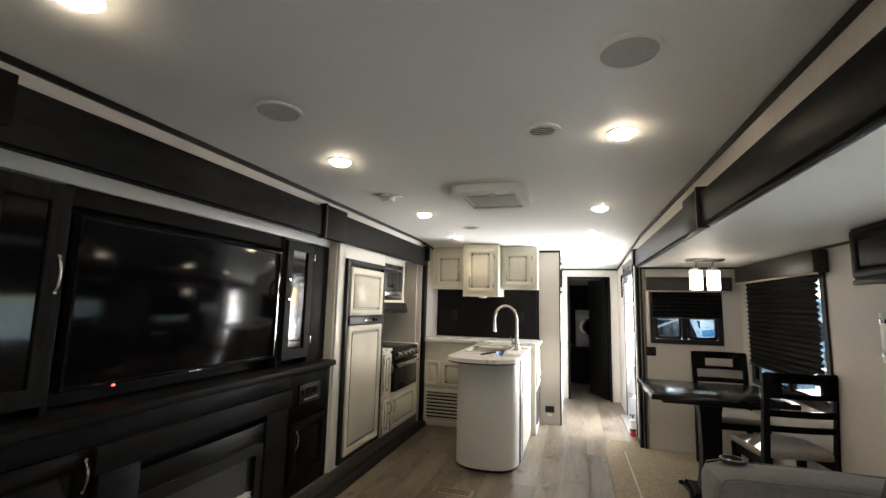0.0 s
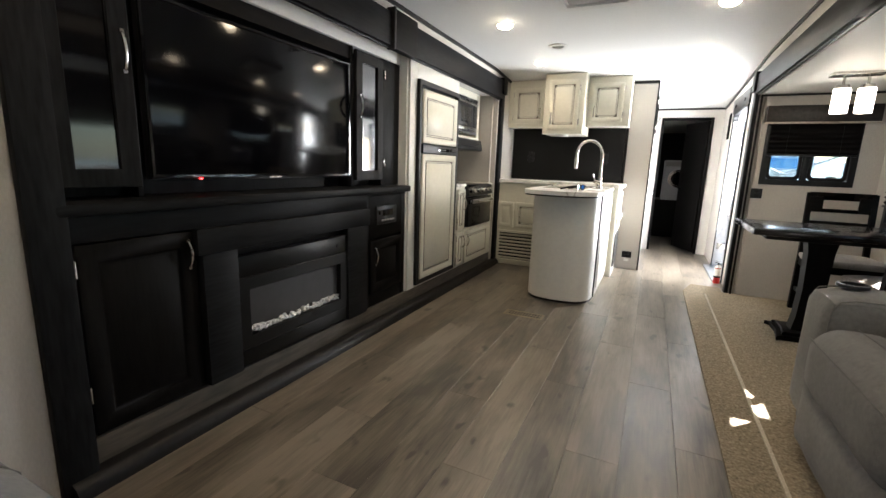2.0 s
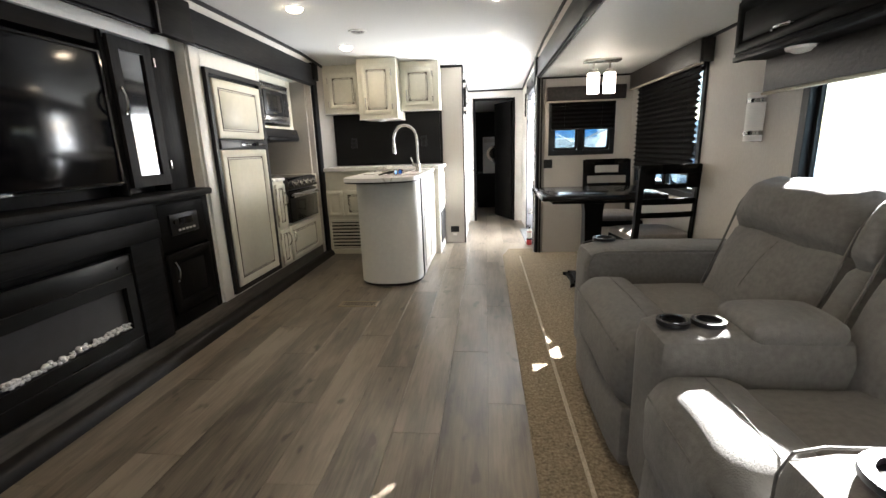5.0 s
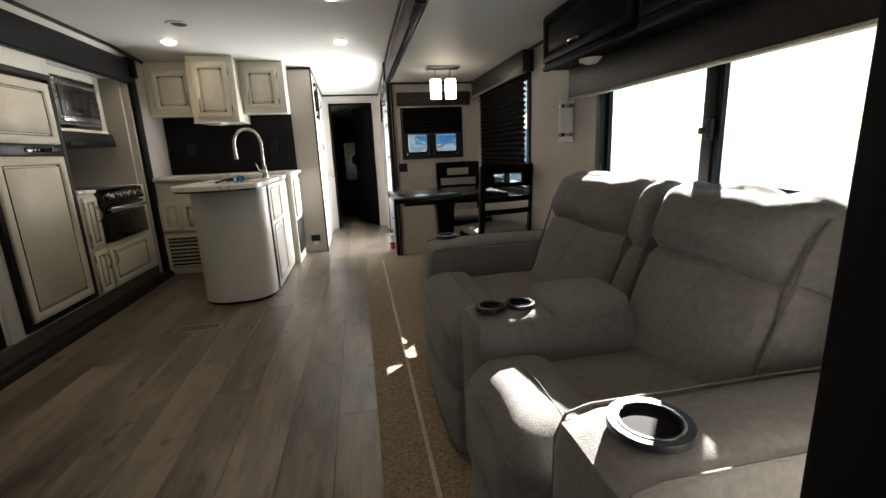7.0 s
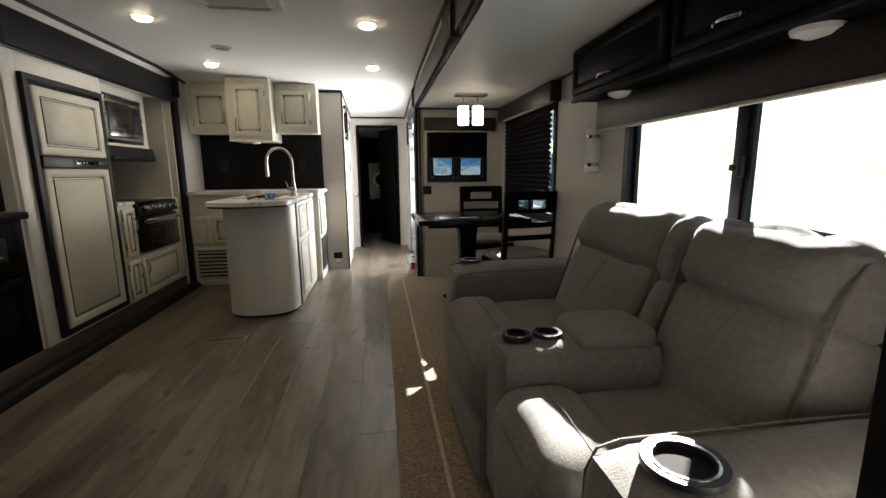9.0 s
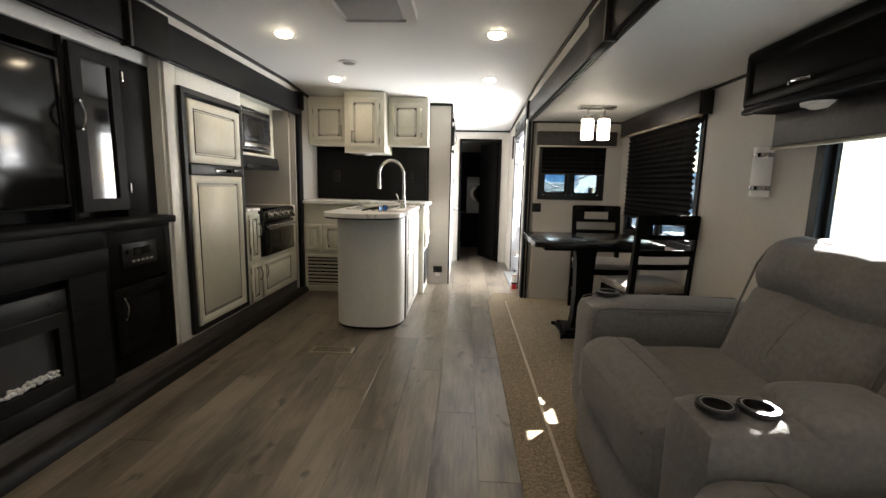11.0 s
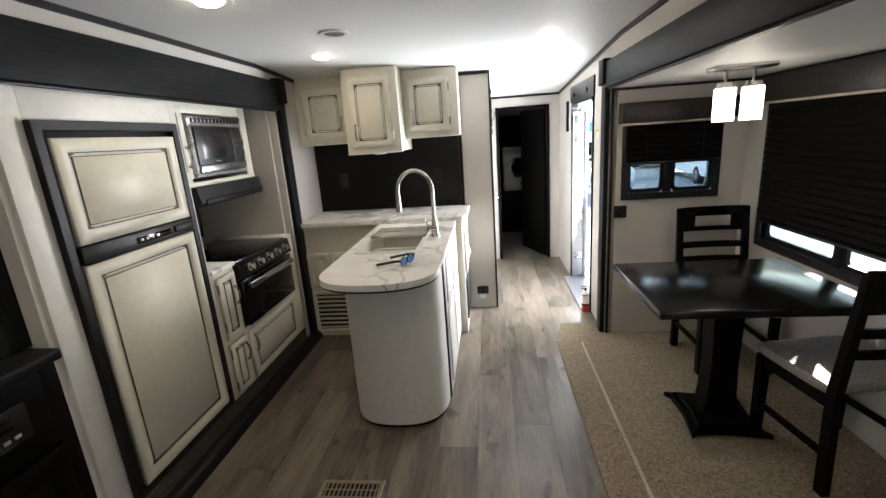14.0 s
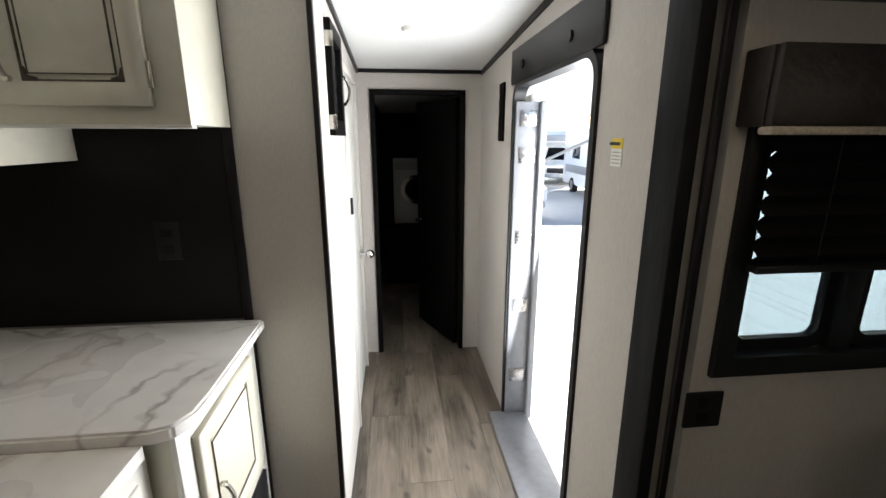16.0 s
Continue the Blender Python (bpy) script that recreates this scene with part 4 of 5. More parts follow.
MX = -1.66
uc = thing("microwave_cabinet", facing_x(MX), "off-white cabinet holding the built-in microwave", "cabinet")
part_boxes("board", [((3.35, 1.335, -0.5), (4.25, 1.36, 0.0)), ((3.35, 1.36, -0.5), (3.60, 1.795, -0.004)), ((4.17, 1.36, -0.5), (4.25, 1.795, -0.004)), ((3.60, 1.735, -0.5), (4.17, 1.795, -0.004)), ((3.60, 1.36, -0.5), (4.17, 1.735, -0.3))], "cream", uc)
panel_door(uc, 3.43, 1.385, 3.585, 1.765, 0.0, rail=0.035, handle=(3.56, 1.50), name="cabinet_door")
mw = thing("microwave", facing_x(MX), "stainless built-in microwave with black glass door", "microwave")
part("trim_kit", rect_frame(3.645, 1.405, 4.125, 1.665, 0.022, -0.01, 0.016), "steel", mw)
part("vent_panel", box((3.62, 1.665, -0.01), (4.15, 1.725, 0.014), 0.003), "steel", mw)
for i in range(14):
    part("vent_slot", box((3.645 + i * 0.035, 1.685, 0.010), (3.668 + i * 0.035, 1.71, 0.016), 0.001), "black_trim", mw)
part("casing", box((3.645, 1.405, -0.25), (4.125, 1.665, 0.01)), "black_plastic", mw)
part("door_glass", box((3.65, 1.45, 0.01), (4.01, 1.66, 0.024), 0.004), "black_plastic", mw)
part("window", box((3.70, 1.485, 0.024), (3.96, 1.63, 0.0255), 0.001), "mw_window", mw)
part("lower_band", box((3.65, 1.408, 0.01), (4.12, 1.448, 0.028), 0.005), "steel", mw)
part("keypad", box((4.015, 1.45, 0.01), (4.12, 1.66, 0.022), 0.003), "black_plastic", mw)
for i in range(4):
    for j in range(3):
        part("key", box((4.03 + j * 0.028, 1.48 + i * 0.032, 0.022), (4.048 + j * 0.028, 1.497 + i * 0.032, 0.0235)), "fire_back", mw)
part("badge", box((3.80, 1.462, 0.024), (3.86, 1.472, 0.026)), "nickel", mw)
hood = thing("range_hood", facing_x(MX), "black slim range hood with steel front edge", "range hood")
part("body", extrude_profile([(-0.5, 1.335), (0.03, 1.335), (0.05, 1.245), (0.03, 1.225), (-0.5, 1.225)], "x", 3.56, 4.24), "black_plastic", hood)
for v in hood.children[0].data.vertices:
    v.co = Vector((v.co.x, v.co.z, v.co.y))
part("front_edge", box((3.60, 1.23, 0.046), (4.22, 1.265, 0.056), 0.004), "charcoal", hood)
for u in (4.12, 4.16):
    part("switch", cyl((u, 1.30, 0.03), (u, 1.30, 0.045), 0.008, seg=10), "nickel", hood)

# ---- kitchen end wall ----
single("backsplash", box((-1.498, YK - 0.010, 0.945), (-0.264, YK + 0.002, 1.56), 0.001), "splash", "dark brown-black smooth backsplash panel", "backsplash")
kb = thing("kitchen_base_cabinet", facing_neg_y(4.47), "antique-white base cabinet with louvred vent", "cabinet")
part("body", wall_boxes([((-1.496, 0.0, -0.52), (-0.25, 0.905, -0.004))]), "cream", kb)
panel_door(kb, -1.47, 0.42, -1.29, 0.70, 0.0, 0.012, 0.04, groove=None, name="cabinet_door")
panel_door(kb, -1.27, 0.42, -0.90, 0.70, 0.0, 0.016, 0.045, handle=(-1.22, 0.60), name="cabinet_door")
# Black panel on the cabinet face paints the shade between the louvre slats.
part("louvre_recess", box((-1.438, 0.062, -0.003), (-0.952, 0.358, -0.001)), "black_trim", kb, "black panel standing in for shade behind the slats")
lv = part("louvre_frame", rect_frame(-1.44, 0.06, -0.95, 0.36, 0.025, -0.002, 0.014), "cream", kb)
for i in range(8):
    part("slat", tilt(box((-1.44, 0.066 + i * 0.037, 0.001), (-0.95, 0.088 + i * 0.037, 0.007), 0.002), (0, 0.08 + i * 0.037, 0.004), "X", 24), "cream", kb)
ks = thing("kitchen_side_cabinet", facing_x(-0.25), "white cabinet end with panelled door and small black appliance panel", "cabinet")
part("end_panel", box((4.47, 0.0, 0.0), (4.97, 0.905, 0.014), 0.002), "white_panel", ks)
panel_door(ks, 4.53, 0.48, 4.90, 0.86, 0.014, 0.016, 0.05, handle=(4.60, 0.62), name="cabinet_door")
part("black_vent_panel", box((4.52, 0.10, 0.014), (4.92, 0.44, 0.026), 0.004), "black_plastic", ks)
ct = extrude_profile([(-1.496, 4.985), (-1.496, 4.44), (-0.27, 4.44), (-0.23, 4.455), (-0.205, 4.50), (-0.20, 4.56), (-0.20, 4.985)], "z", 0.908, 0.942)
bmesh.ops.bevel(ct, geom=list(ct.edges), offset=0.006, segments=2, affect="EDGES")
single("kitchen_worktop", ct, "marble", "white marble-look laminate worktop with rounded corner", "worktop")


def upper_cabinet(u0, u1, v0, w, door, handle, hinges, label):
    t = thing("wall_cabinet", facing_neg_y(w), label, "cabinet", "kitchen wall cabinets")
    v1 = ceil_z(w) - 0.004
    part("body", box((u0, v0, -(YK - 0.012 - w)), (u1, v1, 0.0), 0.002), "cream", t)
    part("bottom_lip", box((u0 - 0.004, v0 - 0.008, -0.02), (u1 + 0.004, v0, 0.006), 0.002), "white_panel", t)
    panel_door(t, *door, 0.0, 0.018, 0.05, handle=handle, hinges=hinges)
    return t


upper_cabinet(-1.496, -1.062, 1.520, 4.74, (-1.44, 1.56, -1.11, 1.93), (-1.14, 1.66), ((-1.443, 1.62), (-1.443, 1.86)), "antique-white wall cabinet with glazed panel door")
upper_cabinet(-1.058, -0.652, 1.435, 4.54, (-1.01, 1.475, -0.705, 1.965), (-0.975, 1.585), ((-0.702, 1.55), (-0.702, 1.88)), "deeper taller antique-white wall cabinet with glazed panel door")
upper_cabinet(-0.648, -0.235, 1.525, 4.74, (-0.61, 1.565, -0.305, 1.95), (-0.58, 1.67), ((-0.302, 1.63), (-0.302, 1.88)), "antique-white wall cabinet with exposed side panel")
kl = thing("undercabinet_light", pose(-0.86, 4.72, 1.433), "small white puck light under the wall cabinet", "light")
part("housing", cyl((0, 0, 0), (0, 0, -0.018), 0.05, 0.04, seg=24), "vent_white", kl)

def outlet(m, u, v, mat, label, w=0.07, h=0.115, name="outlet"):
    t = thing(name, m, label, "outlet" if name == "outlet" else "switch")
    part("plate", box((u - w / 2, v - h / 2, 0), (u + w / 2, v + h / 2, 0.008), 0.003), mat, t)
    for s in (-1, 1):
        part("socket", box((u - 0.016, v + s * h * 0.22 - 0.013, 0.008), (u + 0.016, v + s * h * 0.22 + 0.013, 0.010), 0.003), "black_trim", t)
    return t


outlet(facing_neg_y(YK - 0.010), -0.449, 1.20, "black_plastic", "black wall outlet on the backsplash")
outlet(facing_neg_y(YK - 0.010), -1.27, 1.20, "black_plastic", "black wall outlet on the backsplash")
outlet(facing_neg_y(YK), -0.12, 0.165, "black_plastic", "black low outlet on the partition end", 0.10, 0.07)
single("outlet_label", box((-0.145, YK - 0.002, 0.088), (-0.095, YK, 0.118)), "paper", "small white sticker under the outlet", "label")
outlet(facing_neg_y(4.42), 0.875, 0.925, "black_plastic", "black switch plate below the small window", 0.085, 0.085, "switch_plate")

# ---- island ----
isl = thing("kitchen_island", pose(-0.57, 3.9, 0), "white island base with curved front and panelled side", "island")
sy_front = -0.335
cx, hw, y0, y1 = 0.0, 0.268, -0.50, 0.56
prof = [(-hw, y1), (-hw, y0 + 0.18)]
for i in range(1, 24):
    a = math.pi + math.pi * i / 24
    prof.append((cx + hw * abs(math.cos(a)) ** 0.75 * (1 if math.cos(a) > 0 else -1), y0 + 0.18 - 0.275 * abs(math.sin(a)) ** 0.8))
prof += [(hw, y0 + 0.18), (hw, y1)]
shell = extrude_profile(prof, "z", 0.022, 0.872)
bmesh.ops.delete(shell, geom=[f for f in shell.faces if f.normal.z > 0.9], context="FACES_ONLY")
part("body", shell, "white_panel", isl)
part("plinth", extrude_profile([(x * 0.985, y if y > 0 else y * 0.985) for x, y in prof], "z", 0.0, 0.022), "black_trim", isl)
part("corner_strip", box((hw - 0.004, y0 + 0.165, 0.02), (hw + 0.008, y0 + 0.195, 0.872), 0.003), "black_trim", isl)
side = new("side_panel", mesh_of("side_panel", box((0.0, 0.0, 0.0), (y1 - y0 - 0.20, 0.85, 0.010), 0.002), M["white_panel"]))
side.parent, side.matrix_basis = isl, facing_x(hw, y0 + 0.20, 0.02)
for a, b, c, d in ((0.05, 0.06, 0.40, 0.52), (0.45, 0.06, 0.82, 0.52), (0.05, 0.56, 0.40, 0.82), (0.45, 0.56, 0.82, 0.82)):
    panel_door(side, a, b, c, d, 0.010, 0.008, 0.05, mat="white_panel", groove=None, handle=None, name="cabinet_door")
itop = [(-0.285, 0.538), (-0.285, -0.62)]
for i in range(1, 28):
    a = math.pi + math.pi * i / 28
    c, s = math.cos(a), math.sin(a)
    itop.append((0.002 + 0.287 * abs(c) ** 0.85 * (1 if c > 0 else -1), -0.62 - 0.235 * abs(s) ** 0.85))
itop += [(0.29, -0.62), (0.29, 0.538)]
part("under_top_band", extrude_profile([(-0.281, sy_front)] + [(x * 0.985, y * 0.99) for x, y in itop if y < sy_front] + [(0.284, sy_front)], "z", 0.8725, 0.8835), "black_trim", isl, "black band under the worktop edge")
isl_y = 3.9
sx0, sx1, sy0, sy1 = -0.22, 0.135, -0.31, 0.345


def plate_with_hole(outer, x0, ya, x1, yb, z0, z1):
    """A plate in four pieces round a rectangular hole, joined; outer straight at x = +-0.29 beside the hole."""
    bm = bmesh.new()
    front = [(x, y) for x, y in outer if y < ya - 0.001]
    lx, rx = outer[0][0], outer[-1][0]
    extrude_profile([(lx, ya)] + front + [(rx, ya)], "z", z0, z1, bm)
    extrude_profile([(lx, outer[0][1]), (lx, yb), (rx, yb), (rx, outer[-1][1])], "z", z0, z1, bm)
    extrude_profile([(lx, yb), (lx, ya), (x0, ya), (x0, yb)], "z", z0, z1, bm)
    extrude_profile([(x1, yb), (x1, ya), (rx, ya), (rx, yb)], "z", z0, z1, bm)
    bmesh.ops.remove_doubles(bm, verts=bm.verts, dist=0.0005)
    return bm


it = single("island_worktop", plate_with_hole(itop, sx0, sy0, sx1, sy1, 0.884, 0.914), "marble", "white marble-look island top with rounded end", "worktop")
it.matrix_world = pose(-0.57, isl_y, 0)
sink = thing("kitchen_sink", pose(-0.57, isl_y, 0), "white composite undermount sink with steel drying rack", "sink")
sk = bmesh.new()
loops = []
for g, z in ((0.014, 0.70), (0.014, 0.900), (0.0, 0.900), (-0.004, 0.735), (-0.02, 0.716)):
    loops.append([sk.verts.new(p) for p in ((sx0 - g, sy0 - g, z), (sx1 + g, sy0 - g, z), (sx1 + g, sy1 + g, z), (sx0 - g, sy1 + g, z))])
for p, q in zip(loops, loops[1:]):
    for i in range(4):
        sk.faces.new((p[i], p[(i + 1) % 4], q[(i + 1) % 4], q[i]))
sk.faces.new(loops[-1])
sk.faces.new(loops[0][::-1])
bmesh.ops.recalc_face_normals(sk, faces=sk.faces)
part("basin", sk, "porcelain", sink)
part("divider", box((sx0 + 0.003, -0.005, 0.718), (sx1 - 0.003, 0.02, 0.86), 0.004), "porcelain", sink)
part("rim", rounded_frame(sx0 + 0.012, sy0 + 0.012, sx1 - 0.012, sy1 - 0.012, 0.02, 0.024, 0.900, 0.9185), "porcelain", sink)
part("drain", ring((-0.04, -0.15, 0.716), (0, 0, 1), 0.045, 0.02, 0.004), "steel", sink)
rk = thing("drying_rack", pose(-0.57, isl_y, 0), "roll-up rack of dark steel rods over the sink", "drying rack")
for i in range(17):
    part("rod", cyl((sx0 + 0.004, 0.05 + i * 0.0172, 0.924), (sx1 - 0.004, 0.05 + i * 0.0172, 0.924), 0.0042, seg=8), "steel", rk)
for xx in (sx0 + 0.006, sx1 - 0.006):
    part("end_strip", box((xx - 0.008, 0.042, 0.9187), (xx + 0.008, 0.336, 0.9255), 0.002), "black_plastic", rk)

fc = thing("faucet", pose(-0.375, 3.955, 0.914), "tall brushed-nickel gooseneck pull-down faucet", "faucet")
part("base", cyl((0, 0, 0), (0, 0, 0.012), 0.030, 0.026, seg=24), "nickel", fc)
part("body", cyl((0, 0, 0.012), (0, 0, 0.10), 0.021, 0.017, seg=20), "nickel", fc)
neck = [(0, 0, 0.09 + i * 0.03) for i in range(7)]
R = 0.108
for i in range(0, 15):
    a = math.pi * i / 14
    neck.append((-R + R * math.cos(a), 0, 0.290 + R * 1.15 * math.sin(a)))
neck.append((-2 * R, 0, 0.25))
part("spout", tube(neck, 0.0125, 12), "nickel", fc)
part("spray_head", cyl((-2 * R, 0, 0.265), (-2 * R, 0, 0.165), 0.0155, 0.017, seg=18), "nickel", fc)
part("valve_body", cyl((0.004, -0.004, 0.050), (-0.036, -0.040, 0.062), 0.0185, 0.0165, seg=20), "nickel", fc)
part("lever", tube([(-0.034, -0.038, 0.066), (-0.040, -0.046, 0.090), (-0.052, -0.058, 0.125)], 0.006, 8), "nickel", fc)

sg = thing("sunglasses", pose(-0.45, 3.35, 0.916, 0, 0, 72), "black sunglasses with blue mirrored lenses, folded open", "sunglasses")
fr = bmesh.new()
lens = bmesh.new()
for s in (-1, 1):
    pts = [(s * (0.034 + 0.031 * math.cos(a)), 0.004 * math.cos(a) - 0.012 * abs(0.034 + 0.031 * math.cos(a)) / 0.065, 0.024 + 0.021 * math.sin(a)) for a in [2 * math.pi * i / 16 for i in range(17)]]
    tube(pts, 0.0042, 6, fr)
    c = lens.verts.new((s * 0.034, -0.005, 0.024))
    vs = [lens.verts.new(p) for p in pts[:-1]]
    for i in range(16):
        lens.faces.new((c, vs[i], vs[(i + 1) % 16]))
tube([(-0.008, 0.0, 0.03), (0, 0.003, 0.032), (0.008, 0.0, 0.03)], 0.003, 6, fr)
part("frame", fr, "black_plastic", sg)
part("lens", lens, "blue_lens", sg, "blue mirrored lens")
for s in (-1, 1):
    part("temple", tube([(s * 0.066, -0.012, 0.034), (s * 0.071, 0.03, 0.030), (s * 0.072, 0.08, 0.018), (s * 0.066, 0.13, 0.007)], 0.0066, 8), "black_plastic", sg)

# ---- dinette ----
tb = thing("dining_table", pose(1.09, 3.405, 0), "dark espresso rectangular pedestal dinette table", "table")
part("tabletop", box((-0.435, -0.35, 0.715), (0.435, 0.35, 0.755), 0.008), "table_gloss", tb)
part("apron", box((-0.35, -0.27, 0.685), (0.35, 0.27, 0.715), 0.006), "espresso", tb)
part("pedestal", extrude_profile([(-0.085, 0.06), (0.085, 0.06), (0.070, 0.16), (0.062, 0.35), (0.070, 0.60), (0.085, 0.685), (-0.085, 0.685), (-0.070, 0.60), (-0.062, 0.35), (-0.070, 0.16)], "y", -0.055, 0.055), "espresso_v", tb)
foot = bmesh.new()
for half, z0, z1 in ((0.185, 0.010, 0.040), (0.150, 0.040, 0.062)):
    plan = []
    for q in range(4):
        c, d = ((1, 1), (-1, 1), (-1, -1), (1, -1))[q], ((0, 1), (-1, 0), (0, -1), (1, 0))[q]
        plan += [(c[0] * half, c[1] * half), (c[0] * half * 0.82 if d[0] == 0 else c[0] * half * 0.86, c[1] * half * (0.86 if d[0] == 0 else 0.82)), (d[0] * half * 0.84, d[1] * half * 0.84)]
    extrude_profile(plan, "z", z0, z1, foot)
bmesh.ops.bevel(foot, geom=list(foot.edges), offset=0.004, segments=1, affect="EDGES")
part("foot", foot, "espresso", tb)


def dining_chair(m, label):
    c = thing("dining_chair", m, label, "chair", "dinette chairs")
    w, d = 0.20, 0.19
    for s in (-1, 1):
        part("front_leg", extrude_profile([(s * w - 0.018, 0.0), (s * w + 0.018, 0.0), (s * w + 0.022, 0.43), (s * w - 0.022, 0.43)], "y", d - 0.04, d), "espresso_v", c)
        prof = [(-d - 0.03, 0.0), (-d + 0.01, 0.0), (-d + 0.025, 0.44), (-d - 0.035, 0.95), (-d - 0.06, 0.95), (-d - 0.015, 0.44)]
        part("back_post", extrude_profile(prof, "x", s * w - 0.018, s * w + 0.018), "espresso_v", c)
        part("side_rail", box((s * w - 0.012, -d, 0.375), (s * w + 0.012, d - 0.02, 0.43), 0.003), "espresso", c)
        part("stretcher", box((s * w - 0.009, -d, 0.16), (s * w + 0.009, d - 0.02, 0.19), 0.003), "espresso", c)
    part("front_rail", box((-w, d - 0.03, 0.375), (w, d - 0.008, 0.43), 0.003), "espresso", c)
    part("seat", cushion((-w - 0.025, -d + 0.01, 0.425), (w + 0.025, d + 0.02, 0.485), 0.03, (0, 0, 0.012), 6, 0.002), "seat_fabric", c, "taupe upholstered seat pad")

    def slat(v0, v1, name="back_slat"):
        y = -d + 0.005 - (v0 - 0.44) * 0.115
        bm = bmesh.new()
        n = 8
        for i in range(n):
            a, b = -w + 2 * w * i / n, -w + 2 * w * (i + 1) / n
            ya, yb = y - 0.02 * (1 - (a / w) ** 2), y - 0.02 * (1 - (b / w) ** 2)
            q = [bm.verts.new(p) for p in ((a, ya, v0), (b, yb, v0), (b, yb, v1), (a, ya, v1), (a, ya + 0.016, v0), (b, yb + 0.016, v0), (b, yb + 0.016, v1), (a, ya + 0.016, v1))]
            for f in ((0, 1, 2, 3), (5, 4, 7, 6), (3, 2, 6, 7), (1, 0, 4, 5), (0, 3, 7, 4), (2, 1, 5, 6)):
                bm.faces.new([q[k] for k in f])
        bmesh.ops.remove_doubles(bm, verts=bm.verts, dist=0.0002)
        bmesh.ops.recalc_face_normals(bm, faces=bm.faces)
        part(name, bm, "espresso", c)
    slat(0.895, 0.955, "top_rail")
    slat(0.80, 0.828)
    slat(0.69, 0.73)
    slat(0.60, 0.635)
    part("top_rail_upright", box((-w, -d - 0.048, 0.80), (-0.11, -d - 0.026, 0.92), 0.003), "espresso", c)
    part("top_rail_upright", box((0.11, -d - 0.048, 0.80), (w, -d - 0.026, 0.92), 0.003), "espresso", c)
    return c


ch = dining_chair(pose(1.435, 3.13, 0.010, 0, 0, 8), "dark wooden slat-back dining chair with taupe padded seat")
copy_thing(ch, pose(1.40, 4.00, 0.010, 0, 0, 180))

# ---- loveseat ----
lo = thing("reclining_loveseat", pose(0.70, 0.27, 0.010), "grey suede reclining loveseat with centre console and cup holders", "sofa")


def arm(y0, y1):
    a = part("arm", cushion((0.02, y0, 0.05), (0.82, y1, 0.615), 0.055, (0.01, 0.008, 0.02), 8, 0.004, seed=y0), "suede", lo)
    return a


def cup(parent, x, y, z, r=0.055):
    c = part("cup_holder", ring((x, y, z), (0, 0, 1), r, r * 0.70, 0.012), "black_plastic", parent, "black cup holder ring")
    # No hole is cut; this flat black disc paints the dark inside.
    part("cup_well", cyl((x, y, z + 0.0005), (x, y, z + 0.0015), r * 0.71, seg=24), "blind", c)
    part("cup_trim", ring((x, y, z + 0.010), (0, 0, 1), r * 0.80, r * 0.72, 0.0035), "chrome", c)
    return c


a1 = arm(0.07, 0.295)
a2 = arm(1.62, 1.905)
cup(a1, 0.145, 0.176, 0.632, 0.066)
cup(a2, 0.145, 1.825, 0.632, 0.055)
LEAN = 21
PIVOT = (0.42, 0, 0.45)
DX, DZ = 0.066, 0.006


def line(name, pts, r, parent, mat="piping", turn=None):
    bm = tube([(p[0] + DX, p[1], p[2] + DZ) for p in pts] if turn else pts, r, 6)
    if turn:
        tilt(bm, PIVOT, "Y", turn)
    return part(name, bm, mat, parent)


